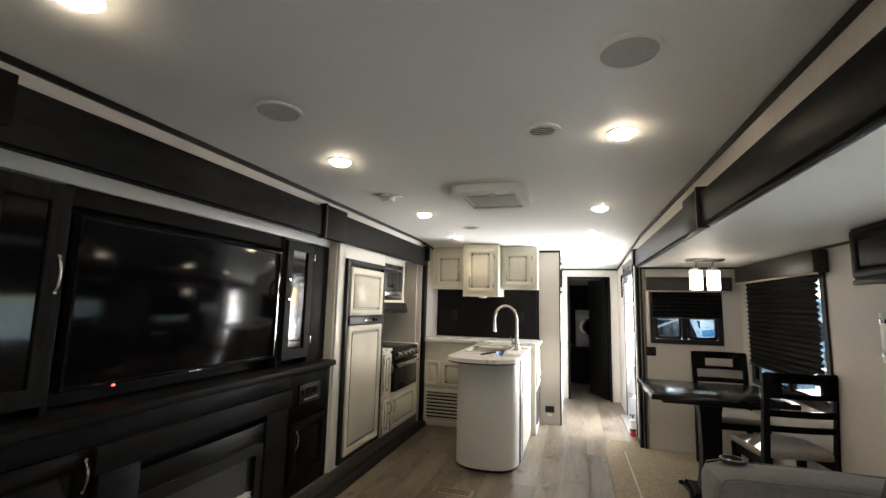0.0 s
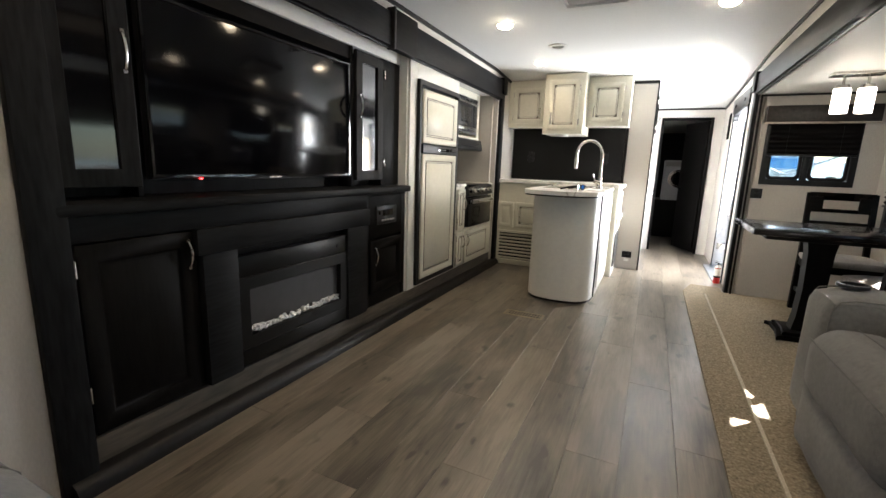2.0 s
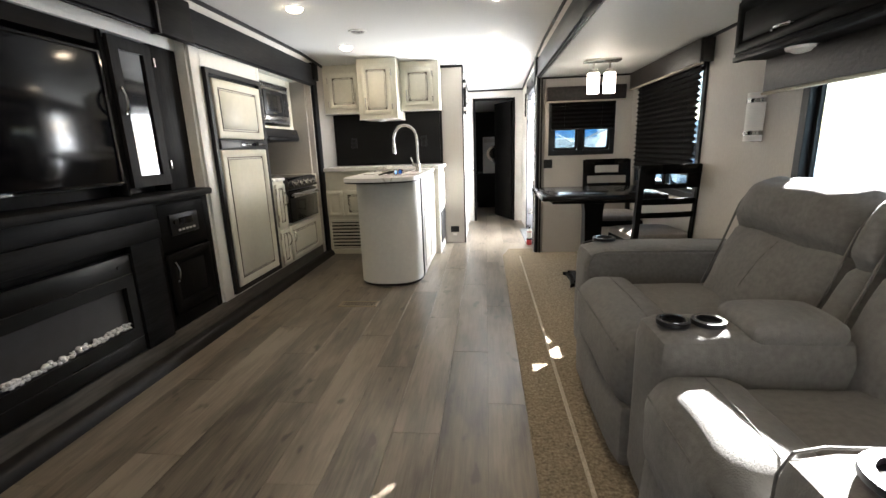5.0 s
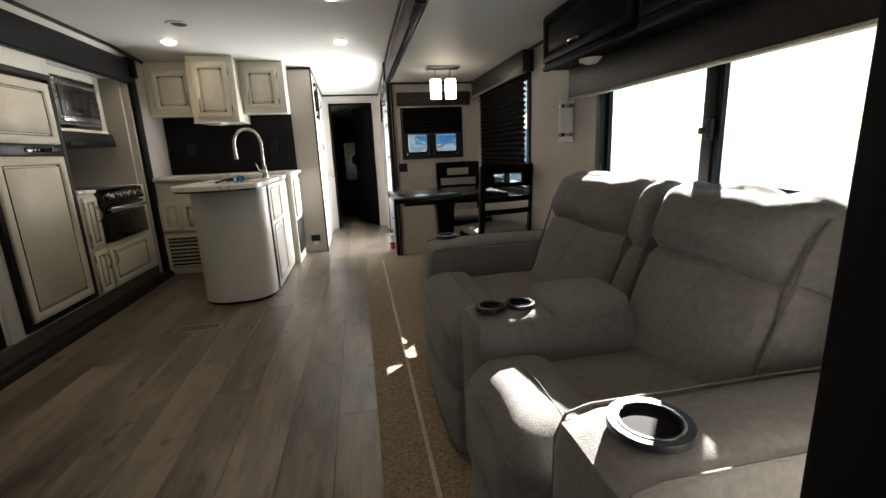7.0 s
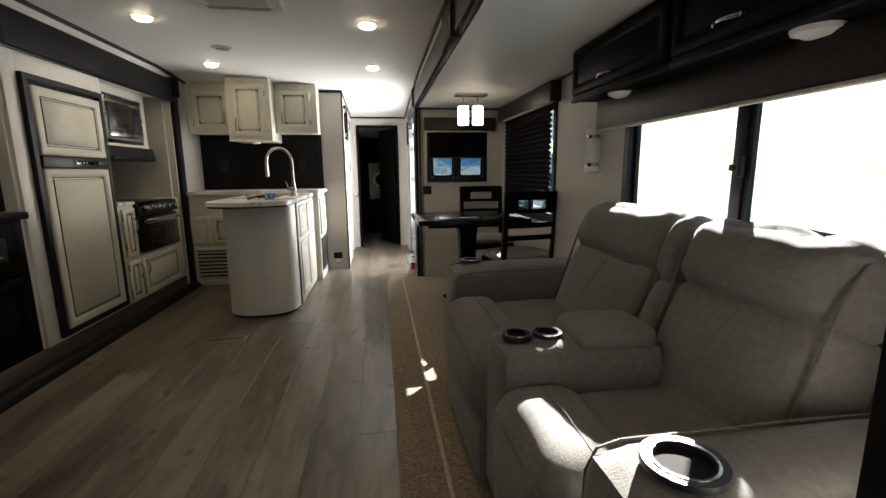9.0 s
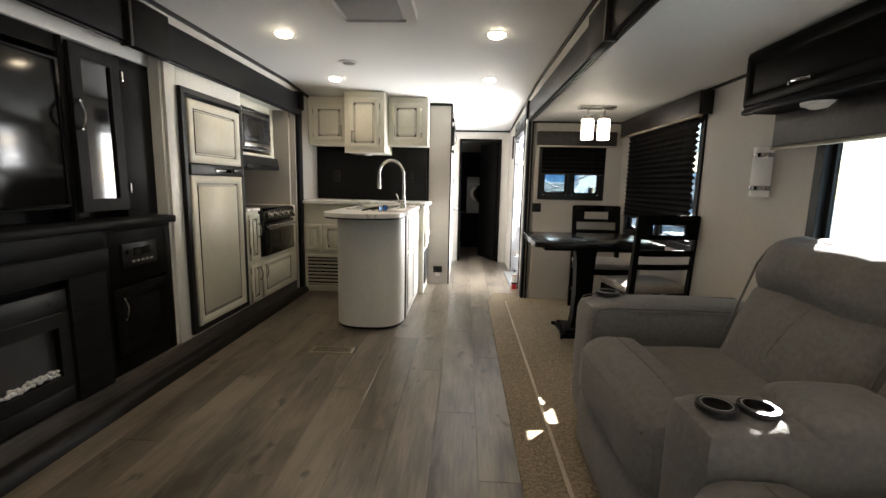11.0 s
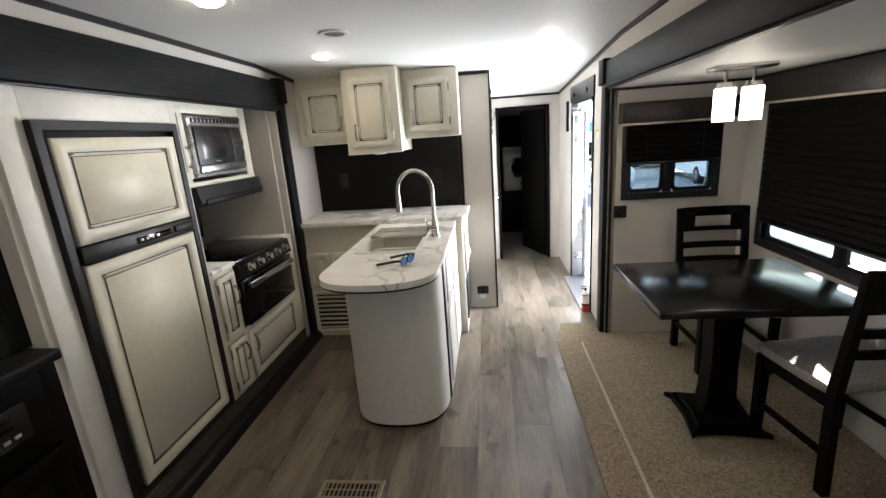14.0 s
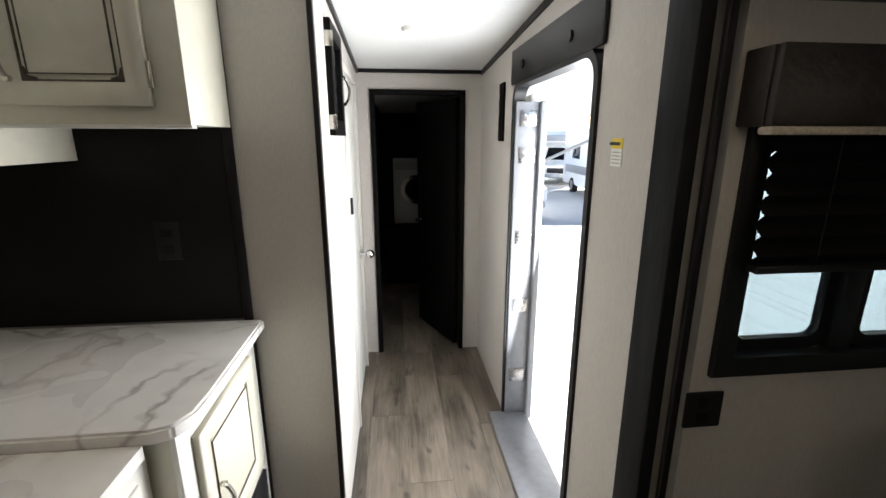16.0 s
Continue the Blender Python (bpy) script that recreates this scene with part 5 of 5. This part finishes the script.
for a, (y0, y1) in ((a1, (0.07, 0.295)), (a2, (1.62, 1.905))):
    for yy in (y0 + 0.014, y1 - 0.014):
        line("piping", [(0.035, yy, 0.10), (0.030, yy, 0.35), (0.034, yy, 0.56), (0.055, yy, 0.603), (0.10, yy, 0.614), (0.45, yy, 0.616), (0.76, yy, 0.612)], 0.003, a)
for i, (y0, y1, b0, b1) in enumerate(((0.295, 0.715, 0.355, 0.835), (0.905, 1.62, 0.955, 1.555))):
    ym, bmid = (y0 + y1) / 2, (b0 + b1) / 2
    part("seat", cushion((0.16, y0, 0.27), (0.66, y1, 0.482), 0.05, (0.0, 0.0, 0.022), 9, 0.005, seed=i + 3.0), "suede", lo)
    part("front_roll", cushion((-0.035, y0 - 0.012 * i, 0.24), (0.225, y1 + 0.02 * (1 - i), 0.515), 0.085, (0.012, 0, 0.012), 10, 0.006, seed=i + 5.0), "suede", lo)
    part("footrest_panel", cushion((-0.025, y0, 0.04), (0.10, y1, 0.275), 0.035, (0.02, 0, 0.0), 9, 0.005, seed=i + 6.0), "suede", lo)
    line("piping", [(-0.030, y0 + 0.04, 0.46), (-0.036, ym, 0.468), (-0.030, y1 - 0.04, 0.46)], 0.003, lo)
    line("seat_stitch", [(0.10, y0 + 0.05, 0.522), (0.10, ym, 0.531), (0.10, y1 - 0.05, 0.522)], 0.0014, lo)
    bl = cushion((0.41 + DX, b0 - 0.012, 0.38), (0.62 + DX, b1 + 0.012, 0.82 + DZ), 0.06, (0.030, 0, 0), 10, 0.008, seed=i + 8.0)
    part("back_cushion", tilt(bl, PIVOT, "Y", LEAN), "suede", lo)
    hd = cushion((0.39 + DX, b0 - 0.015, 0.785 + DZ), (0.60 + DX, b1 + 0.015, 1.015 + DZ), 0.075, (0.045, 0, 0.016), 11, 0.010, seed=i + 12.0)
    for v in hd.verts:
        for yy in (b0 + (b1 - b0) * 0.27, b0 + (b1 - b0) * 0.73):
            k = math.exp(-((v.co.y - yy) / 0.022) ** 2) * max(0.0, (v.co.z - 0.88) / 0.13)
            v.co.z -= 0.012 * k
            v.co.x += 0.010 * k
    part("head_cushion", tilt(hd, PIVOT, "Y", LEAN), "suede", lo)
    for yy in (b0 - 0.005, b1 + 0.005):
        line("piping", [(0.418, yy, 0.46), (0.414, yy, 0.70), (0.405, yy, 0.88), (0.420, yy, 0.950), (0.458, yy, 0.984), (0.545, yy, 0.992)], 0.0045, lo, turn=LEAN)
    line("piping", [(0.47, b0 + 0.02, 0.990), (0.445, b0 + 0.10, 1.008), (0.435, bmid, 1.014), (0.445, b1 - 0.10, 1.008), (0.47, b1 - 0.02, 0.990)], 0.0045, lo, turn=LEAN)
    line("back_stitch", [(0.392, bmid + 0.03, 0.50), (0.380, bmid + 0.01, 0.60), (0.384, bmid - 0.01, 0.70), (0.40, bmid - 0.03, 0.78)], 0.0014, lo, turn=LEAN)
co = part("console", cushion((0.0, 0.70, 0.05), (0.50, 0.915, 0.605), 0.045, (0.0, 0, 0.008), 8, 0.003, seed=21.0), "suede", lo)
part("console_lid", cushion((0.225, 0.705, 0.575), (0.475, 0.910, 0.648), 0.038, (0, 0, 0.010), 8, 0.003, seed=22.0), "suede", co)
cup(co, 0.070, 0.80, 0.612, 0.044)
cup(co, 0.164, 0.80, 0.612, 0.044)
cb = cushion((0.42 + DX, 0.836, 0.40), (0.62 + DX, 0.954, 0.80 + DZ), 0.05, (0.02, 0, 0.0), 8, 0.006, seed=25.0)
part("centre_back", tilt(cb, PIVOT, "Y", LEAN), "suede", lo)
ch_ = cushion((0.40 + DX, 0.836, 0.77 + DZ), (0.60 + DX, 0.954, 1.010 + DZ), 0.055, (0.03, 0, 0.012), 8, 0.007, seed=26.0)
part("centre_head", tilt(ch_, PIVOT, "Y", LEAN), "suede", lo)
part("base", box((0.06, 0.09, 0.0), (0.72, 1.88, 0.26), 0.01), "black_trim", lo)
part("back_shell", tilt(cushion((0.60 + DX, 0.30, 0.20), (0.67 + DX, 1.55, 0.90), 0.03, (0, 0, 0), 6, 0.002), PIVOT, "Y", LEAN - 3), "suede", lo)

# ---- rear sofa ----
rs = thing("rear_sofa", pose(-1.49, -0.70, 0.0), "grey suede sofa against the rear wall", "sofa")
part("arm", cushion((0.0, 0.0, 0.04), (0.16, 0.90, 0.625), 0.06, (0.01, 0, 0.012), 8, 0.004, seed=31.0), "suede", rs)
part("seat", cushion((0.15, 0.18, 0.22), (0.94, 0.86, 0.46), 0.08, (0, 0.015, 0.03), 9, 0.006, seed=33.0), "suede", rs)
part("front_panel", cushion((0.15, 0.66, 0.04), (0.94, 0.87, 0.42), 0.06, (0, 0.015, 0.0), 8, 0.005, seed=34.0), "suede", rs)
part("back_cushion", tilt(cushion((0.15, 0.0, 0.40), (0.94, 0.22, 0.92), 0.08, (0, 0.03, 0), 8, 0.006, seed=35.0), (0, 0.1, 0.4), "X", 8), "suede", rs)
for xx in (0.005, 0.155):
    part("piping", tube([(xx, 0.885, 0.10), (xx, 0.895, 0.40), (xx, 0.885, 0.585), (xx, 0.84, 0.622), (xx, 0.60, 0.632), (xx, 0.20, 0.632)], 0.004, 6), "piping", rs)
part("seat_seam", tube([(0.40, 0.20, 0.484), (0.40, 0.45, 0.496), (0.40, 0.70, 0.488), (0.40, 0.82, 0.462), (0.40, 0.868, 0.40), (0.40, 0.876, 0.20)], 0.0035, 6), "piping", rs)
part("seam", tube([(0.17, 0.70, 0.478), (0.5, 0.695, 0.494), (0.92, 0.70, 0.478)], 0.0035, 6), "piping", rs)
part("base", box((0.03, 0.03, 0.0), (0.92, 0.82, 0.22), 0.01), "black_trim", rs)

# ---- overhead cabinets ----
def overhead(m, u0, u1, label):
    t = thing("overhead_cabinet", m, label, "cabinet", "overhead cabinets")
    part("body", box((u0, 1.485, -0.20), (u1, ZS - 0.002, 0.0), 0.003), "espresso", t)
    part("bottom_rail", box((u0, 1.470, -0.02), (u1, 1.492, 0.010), 0.004), "charcoal", t)
    panel_door(t, u0 + 0.02, 1.505, u1 - 0.02, ZS - 0.018, 0.0, mat="espresso", groove=None, rail=0.04, handle=((u0 + u1) / 2 - 0.04, 1.545, 1), name="cabinet_door")
    return t


for a, b in ((-2.25, -1.43), (-1.428, -0.78), (-0.778, -0.12)):
    overhead(facing_neg_x(1.45), a, b, "espresso overhead cabinet with chrome handle above the loveseat")
structure("soffit_overhead", box((1.455, 0.10, 1.478), (XW - 0.001, 2.25, 1.4848)), "espresso")
for yy in (1.95, 0.98):
    t = thing("puck_light", pose(1.56, yy, 1.478), "round white unlit puck light under the overhead cabinet", "light", "puck lights")
    bm = cyl((0, 0, 0), (0, 0, -0.012), 0.062, 0.058, seg=28)
    part("bezel", bm, "vent_white", t)
    part("lens", cyl((0, 0, -0.012), (0, 0, -0.024), 0.05, 0.03, seg=28), "frost", t)

sc = thing("wall_sconce", facing_neg_x(XW, 2.36, 1.10), "frosted glass wall sconce with chrome bands, unlit", "sconce")
half = [(0.048 * math.cos(math.pi * i / 14), 0.004 + 0.062 * math.sin(math.pi * i / 14)) for i in range(15)]
sh = extrude_profile(half, "z", 0.0, 0.24)
for v in sh.verts:
    v.co = Vector((v.co.x, v.co.z, v.co.y))
bmesh.ops.recalc_face_normals(sh, faces=sh.faces)
part("shade", sh, "frost", sc)
for v0 in (0.03, 0.19):
    b2 = extrude_profile([(a * 1.06, b * 1.05) for a, b in half], "z", v0, v0 + 0.022)
    for v in b2.verts:
        v.co = Vector((v.co.x, v.co.z, v.co.y))
    bmesh.ops.recalc_face_normals(b2, faces=b2.faces)
    part("band", b2, "chrome", sc)
part("backplate", box((-0.045, -0.005, 0.0), (0.045, 0.245, 0.006), 0.003), "nickel", sc)

# ---- ceiling things ----
lp = thing("dinette_light", pose(1.16, 3.60, ZS), "brushed-nickel ceiling light with two lit white glass shades", "ceiling light")
part("canopy", box((-0.135, -0.055, -0.020), (0.135, 0.05, 0.0), 0.004), "nickel", lp)
for s in (-1, 1):
    part("stem", cyl((s * 0.062, 0, -0.022), (s * 0.062, 0, -0.085), 0.008, seg=10), "nickel", lp)
    part("cap", cyl((s * 0.062, 0, -0.075), (s * 0.062, 0, -0.10), 0.034, 0.042, seg=24), "nickel", lp)
    part("shade", cyl((s * 0.062, 0, -0.10), (s * 0.062, 0, -0.25), 0.045, 0.045, seg=28), "shade", lp, "lit white glass cylinder")


def downlight(x, y):
    z = ceil_z(y)
    t = thing("recessed_light", pose(x, y, z), "round recessed ceiling light, warm white, lit", "light", "recessed lights")
    part("bezel", ring((0, 0, -0.004), (0, 0, 1), 0.062, 0.046, 0.004), "vent_white", t)
    part("lens", cyl((0, 0, -0.009), (0, 0, -0.020), 0.052, 0.036, seg=28, bm=cyl((0, 0, -0.001), (0, 0, -0.009), 0.052, seg=28)), "bulb", t)
    lamp = new("recessed_lamp", bpy.data.lights.new("recessed_lamp", "SPOT"))
    lamp.data.energy, lamp.data.color, lamp.data.spot_size, lamp.data.spot_blend, lamp.data.shadow_soft_size = 0.34, (1.0, 0.78, 0.52), radians(150), 0.8, 0.045
    lamp.location = (x, y, z - 0.03)


for x, y in ((-1.0, 0.34), (0.34, 0.34), (-1.0, 1.60), (0.345, 1.52), (-1.0, 2.95), (0.34, 2.95), (-1.02, 4.12), (0.36, 4.12)):
    downlight(x, y)
for x, y in ((0.32, 5.72),):
    t = thing("hall_light", pose(x, y, ceil_z(y)), "round white unlit hall ceiling light", "light")
    part("lens", cyl((0, 0, 0.004), (0, 0, -0.014), 0.055, 0.045, seg=28), "vent_white", t)
for x, y in ((-0.93, 1.01), (0.30, 0.91)):
    t = thing("ceiling_speaker", pose(x, y, H), "round white ceiling speaker with grey mesh grille", "speaker", "ceiling speakers")
    part("rim", ring((0, 0, -0.008), (0, 0, 1), 0.092, 0.078, 0.008), "vent_white", t)
    part("grille", cyl((0, 0, -0.001), (0, 0, -0.006), 0.080, 0.076, seg=32), "vent_grey", t)
for x, y in ((0.03, 1.42), (-0.76, 3.60)):
    t = thing("ceiling_vent", pose(x, y, ceil_z(y)), "round white ceiling air vent with slanted slats", "vent", "ceiling vents")
    part("rim", ring((0, 0, -0.008), (0, 0, 1), 0.075, 0.052, 0.008), "vent_white", t)
    # Thin black disc gives the vent its duct shade; the ceiling is solid.
    part("throat", cyl((0, 0, -0.0005), (0, 0, -0.002), 0.053, seg=24), "black_trim", t)
    for i in range(5):
        k = -0.038 + i * 0.019
        L = math.sqrt(0.052 ** 2 - k * k)
        part("slat", tilt(box((-L, k - 0.0028, -0.0072), (L, k + 0.0028, -0.0052), 0.0006), (0, k, -0.006), "X", 8), "vent_white", t)
hv = thing("roof_vent", pose(-0.345, 2.42, H), "square white roof vent with grey insect screen", "vent")
part("frame", rounded_frame(-0.17, -0.21, 0.17, 0.21, 0.02, 0.06, -0.045, 0.0), "vent_white", hv)
part("tray", box((-0.175, -0.215, -0.030), (0.175, 0.215, -0.022), 0.003), "vent_white", hv)
part("screen", box((-0.155, -0.10, -0.036), (0.155, 0.195, -0.030), 0.003), "vent_grey", hv)
part("control_knob", cyl((0.02, -0.155, -0.030), (0.02, -0.155, -0.046), 0.018, seg=16), "vent_white", hv)
sd = thing("smoke_detector", pose(-1.05, 2.33, H), "round white smoke detector on the ceiling", "smoke detector")
part("base", cyl((0, 0, 0), (0, 0, -0.016), 0.062, 0.060, seg=28), "vent_white", sd)
part("cover", cyl((0, 0, -0.016), (0, 0, -0.040), 0.050, 0.042, seg=28), "vent_white", sd)
part("tab", box((0.05, -0.012, -0.014), (0.10, 0.012, -0.006), 0.002), "vent_white", sd)


def register(m, label):
    t = thing("floor_register", m, label, "floor vent", "floor registers")
    L, W = 0.145, 0.055
    part("frame", rect_frame(-L + 0.02, -W + 0.018, L - 0.02, W - 0.018, 0.02, 0.0, 0.0045), "bronze", t)
    # Black slab on the uncut floor paints the unlit duct below the bars.
    part("well", box((-L + 0.018, -W + 0.016, 0.0), (L - 0.018, W - 0.016, 0.002)), "black_trim", t)
    for i in range(12):
        x = -L + 0.03 + i * (2 * L - 0.06) / 11
        part("bar", box((x - 0.0032, -W + 0.018, 0.0012), (x + 0.0032, W - 0.018, 0.0030)), "bronze", t)
    part("centre_bar", box((-L + 0.02, -0.003, 0.0012), (L - 0.02, 0.003, 0.0034)), "bronze", t)
    return t


r1 = register(pose(-0.70, 2.875, 0.0005), "tan metal floor register in the vinyl planks")
copy_thing(r1, pose(-0.80, 0.60, 0.0005))

# ---- hall ----
hc = thing("hall_cabinet_door", facing_x(0.0), "small dark wood glass-front cabinet door on the hall wall", "cabinet")
part("frame", rect_frame(5.325, 1.56, 5.525, 1.83, 0.055, 0.0, 0.022), "espresso_v", hc)
part("glass_pane", box((5.32, 1.555, 0.004), (5.53, 1.835, 0.010)), "black_glass", hc)
pull(hc, 5.555, 1.68, 0.11, 0.022)
for v in (1.55, 1.82):
    part("hinge", box((5.262, v - 0.025, 0.0), (5.275, v + 0.025, 0.028), 0.002), "nickel", hc)
lb = thing("warning_label", facing_neg_x(XR), "white warning label with yellow band beside the entry door", "label")
part("sheet", box((-4.765, 1.425, 0.0), (-4.71, 1.47, 0.0015)), "paper", lb)
part("band", box((-4.765, 1.47, 0.0), (-4.71, 1.495, 0.0018)), "yellow", lb)
for i in range(4):
    part("text_line", box((-4.760, 1.432 + i * 0.009, 0.0015), (-4.716, 1.435 + i * 0.009, 0.0019)), "vent_grey", lb)
part("text_line", box((-4.775, 1.478, 0.0018), (-4.72, 1.486, 0.0022)), "black_trim", lb)
sp = thing("wall_control_panel", facing_neg_x(XR), "narrow dark wall control panel beside the entry door", "control panel")
part("plate", box((-6.02, 1.48, 0.0), (-5.93, 1.77, 0.014), 0.004), "espresso_v", sp)
for i in range(3):
    part("rocker", box((-5.99, 1.52 + i * 0.08, 0.014), (-5.96, 1.56 + i * 0.08, 0.02), 0.003), "black_plastic", sp)
fe = thing("fire_extinguisher", pose(0.742, 4.85, 0.0) @ Matrix.Scale(0.78, 4), "small red and white fire extinguisher on the floor by the door", "fire extinguisher")
part("cylinder", cyl((0, 0, 0.0), (0, 0, 0.20), 0.038, seg=24), "red", fe)
part("shoulder", cyl((0, 0, 0.20), (0, 0, 0.235), 0.038, 0.014, seg=24), "paper", fe)
part("label_band", cyl((0, 0, 0.09), (0, 0, 0.19), 0.0385, seg=24), "paper", fe, "white label band")
part("strap", ring((0, 0, 0.075), (0, 0, 1), 0.041, 0.0375, 0.022), "black_plastic", fe, "black holding strap")
vb = cyl((0, 0, 0.235), (0, 0, 0.27), 0.012, seg=12)
box((-0.045, -0.008, 0.262), (0.03, 0.008, 0.272), 0.003, vb)
box((-0.045, -0.008, 0.282), (0.025, 0.008, 0.290), 0.003, vb)
part("valve", vb, "black_plastic", fe)

# ---- bedroom beyond ----
wm = thing("washing_machine", pose(0.42, 8.2, 0.62), "white front-load washer with round chrome-ringed door on a dark base", "washing machine")
part("body", box((-0.22, 0.0, 0.0), (0.22, 0.45, 0.66), 0.012), "washer", wm)
part("door_ring", ring((-0.0, 0.0, 0.36), (0, -1, 0), 0.15, 0.105, 0.03), "chrome", wm)
part("door_glass", cyl((0, 0.004, 0.36), (0, -0.012, 0.36), 0.106, seg=28), "black_glass", wm)
part("control_strip", box((-0.20, -0.006, 0.56), (0.20, 0.0, 0.63), 0.003), "vent_grey", wm)
single("washer_cabinet", box((0.10, 8.05, 0.0), (0.74, 8.84, 0.62), 0.006), "espresso_v", "dark wood cabinet under the washing machine", "cabinet")
single("bedroom_wardrobe", box((-1.2, 7.3, 0.0), (0.06, 8.84, 1.80), 0.006), "espresso_v", "dark wood bedroom wardrobe", "wardrobe")

# ---- outside ----
ZG = -0.95
structure("ground", box((-150, -150, ZG - 0.2), (150, 150, ZG)), "asphalt", "pale sunlit parking lot")


def wheel(parent, x, y, r=0.34):
    w = part("wheel", cyl((x, y - 0.11, r), (x, y + 0.11, r), r, seg=28), "tyre", parent)
    part("rim", cyl((x, y - 0.118, r), (x, y + 0.118, r), r * 0.6, seg=20), "steel", w)


def camper(m, label, band):
    c = thing("camper_van", m, label, "camper van")
    L, W = 6.4, 1.1
    prof = [(-L / 2, 0.35), (L / 2 - 0.15, 0.35), (L / 2, 0.55), (L / 2 - 0.02, 1.0), (L / 2 - 0.95, 1.25), (L / 2 - 1.5, 1.95), (L / 2 - 1.0, 2.25), (L / 2 - 1.25, 2.85), (-L / 2, 2.85)]
    bm = extrude_profile(prof, "y", -W, W)
    bmesh.ops.bevel(bm, geom=list(bm.edges), offset=0.06, segments=2, affect="EDGES")
    part("body", bm, "rv_white", c)
    ws = bmesh.new()
    q = [ws.verts.new(p) for p in ((L / 2 - 0.93, -0.85, 1.29), (L / 2 - 0.93, 0.85, 1.29), (L / 2 - 1.44, 0.8, 1.92), (L / 2 - 1.44, -0.8, 1.92))]
    ws.faces.new(q)
    for v in ws.verts:
        v.co.x += 0.02
    bmesh.ops.solidify(ws, geom=ws.faces, thickness=0.02)
    part("windscreen", ws, "black_glass", c)
    part("grille", box((L / 2 - 0.06, -0.45, 0.62), (L / 2 + 0.02, 0.45, 0.90), 0.02), "black_plastic", c)
    part("bumper", box((L / 2 - 0.1, -1.0, 0.38), (L / 2 + 0.08, 1.0, 0.58), 0.04), "grey_metal", c)
    for s in (-1, 1):
        part("headlight", box((L / 2 - 0.18, s * 0.75 - 0.17, 0.75), (L / 2 + 0.0, s * 0.75 + 0.17, 0.95), 0.03), "chrome", c)
        part("side_window", box((L / 2 - 2.2, s * (W + 0.004) - 0.01, 1.3), (L / 2 - 1.3, s * (W + 0.004) + 0.01, 1.75), 0.004), "black_glass", c)
        part("graphic", box((-L / 2 + 0.4, s * (W + 0.003) - 0.008, 0.9), (L / 2 - 2.4, s * (W + 0.003) + 0.008, 1.25), 0.004), band, c)
        part("side_window", box((-1.8, s * (W + 0.004) - 0.01, 1.55), (-0.8, s * (W + 0.004) + 0.01, 2.1), 0.004), "black_glass", c)
    part("cab_graphic", box((L / 2 - 1.22, -0.9, 2.28), (L / 2 - 0.98, 0.9, 2.6), 0.02), band, c)
    for x in (-1.7, L / 2 - 1.0):
        for s in (-1, 1):
            wheel(c, x, s * (W - 0.1))
    return c


camper(pose(6.2, 27.0, ZG, 0, 0, -125), "white motorhome with blue graphics parked on the lot", "rv_blue")
camper(pose(10.5, 29.0, ZG, 0, 0, -125), "white van parked on the lot", "grey_metal")
camper(pose(3.2, 19.5, ZG, 0, 0, -80), "white van with blue bonnet graphics parked beyond the small window", "rv_blue")
camper(pose(9.3, 21.5, ZG, 0, 0, -95), "white van parked beyond the small window", "grey_metal")
camper(pose(16.0, 1.0, ZG, 0, 0, 90), "white motorhome parked beyond the loveseat window", "vent_grey")

aw = thing("awning", pose(0.86, 0, 0), "white fabric awning rolled out over the entry side", "awning")
part("canopy", extrude_profile([(0.0, 2.20), (2.6, 1.71), (2.6, 1.695), (0.0, 2.185)], "y", 5.02, 9.80), "rv_white", aw)
part("roller", cyl((2.62, 4.97, 1.70), (2.62, 9.85, 1.70), 0.045, seg=16), "vent_white", aw)
for yy in (9.75,):
    part("arm", tube([(0.02, yy, 0.55), (2.60, yy, 1.68)], 0.022, 8), "grey_metal", aw)
    part("arm", tube([(0.02, yy, 1.75), (1.3, yy, 1.12)], 0.018, 8), "grey_metal", aw)

# ---- floor planks ----
PW, PL = 0.195, 1.22
prng = random.Random(11)
shared = {}


def plank_mesh(w, l):
    key = (round(w, 3), round(l, 3))
    if key not in shared:
        bm = box((0.0006, 0.0006, -0.008), (w - 0.0006, l - 0.0006, 0.0), 0)
        top = [e for e in bm.edges if all(v.co.z > -0.001 for v in e.verts)]
        bmesh.ops.bevel(bm, geom=top, offset=0.0004, segments=1, affect="EDGES")
        shared[key] = mesh_of("plank", bm, M["floor"], False)
    return shared[key]


x = XL
row = 0
while x < XR - 0.01:
    w = min(PW, XR - x)
    y = YB - ((row * 0.47 + 0.21 * prng.random()) % PL)
    while y < YF - 0.1:
        a, b = max(y, YB), min(y + PL, YF - 0.05)
        if b - a > 0.03:
            ob = new("plank", plank_mesh(w, b - a))
            ob.parent, ob.location = floor, (x, a, 0)
        y += PL
    x += PW
    row += 1
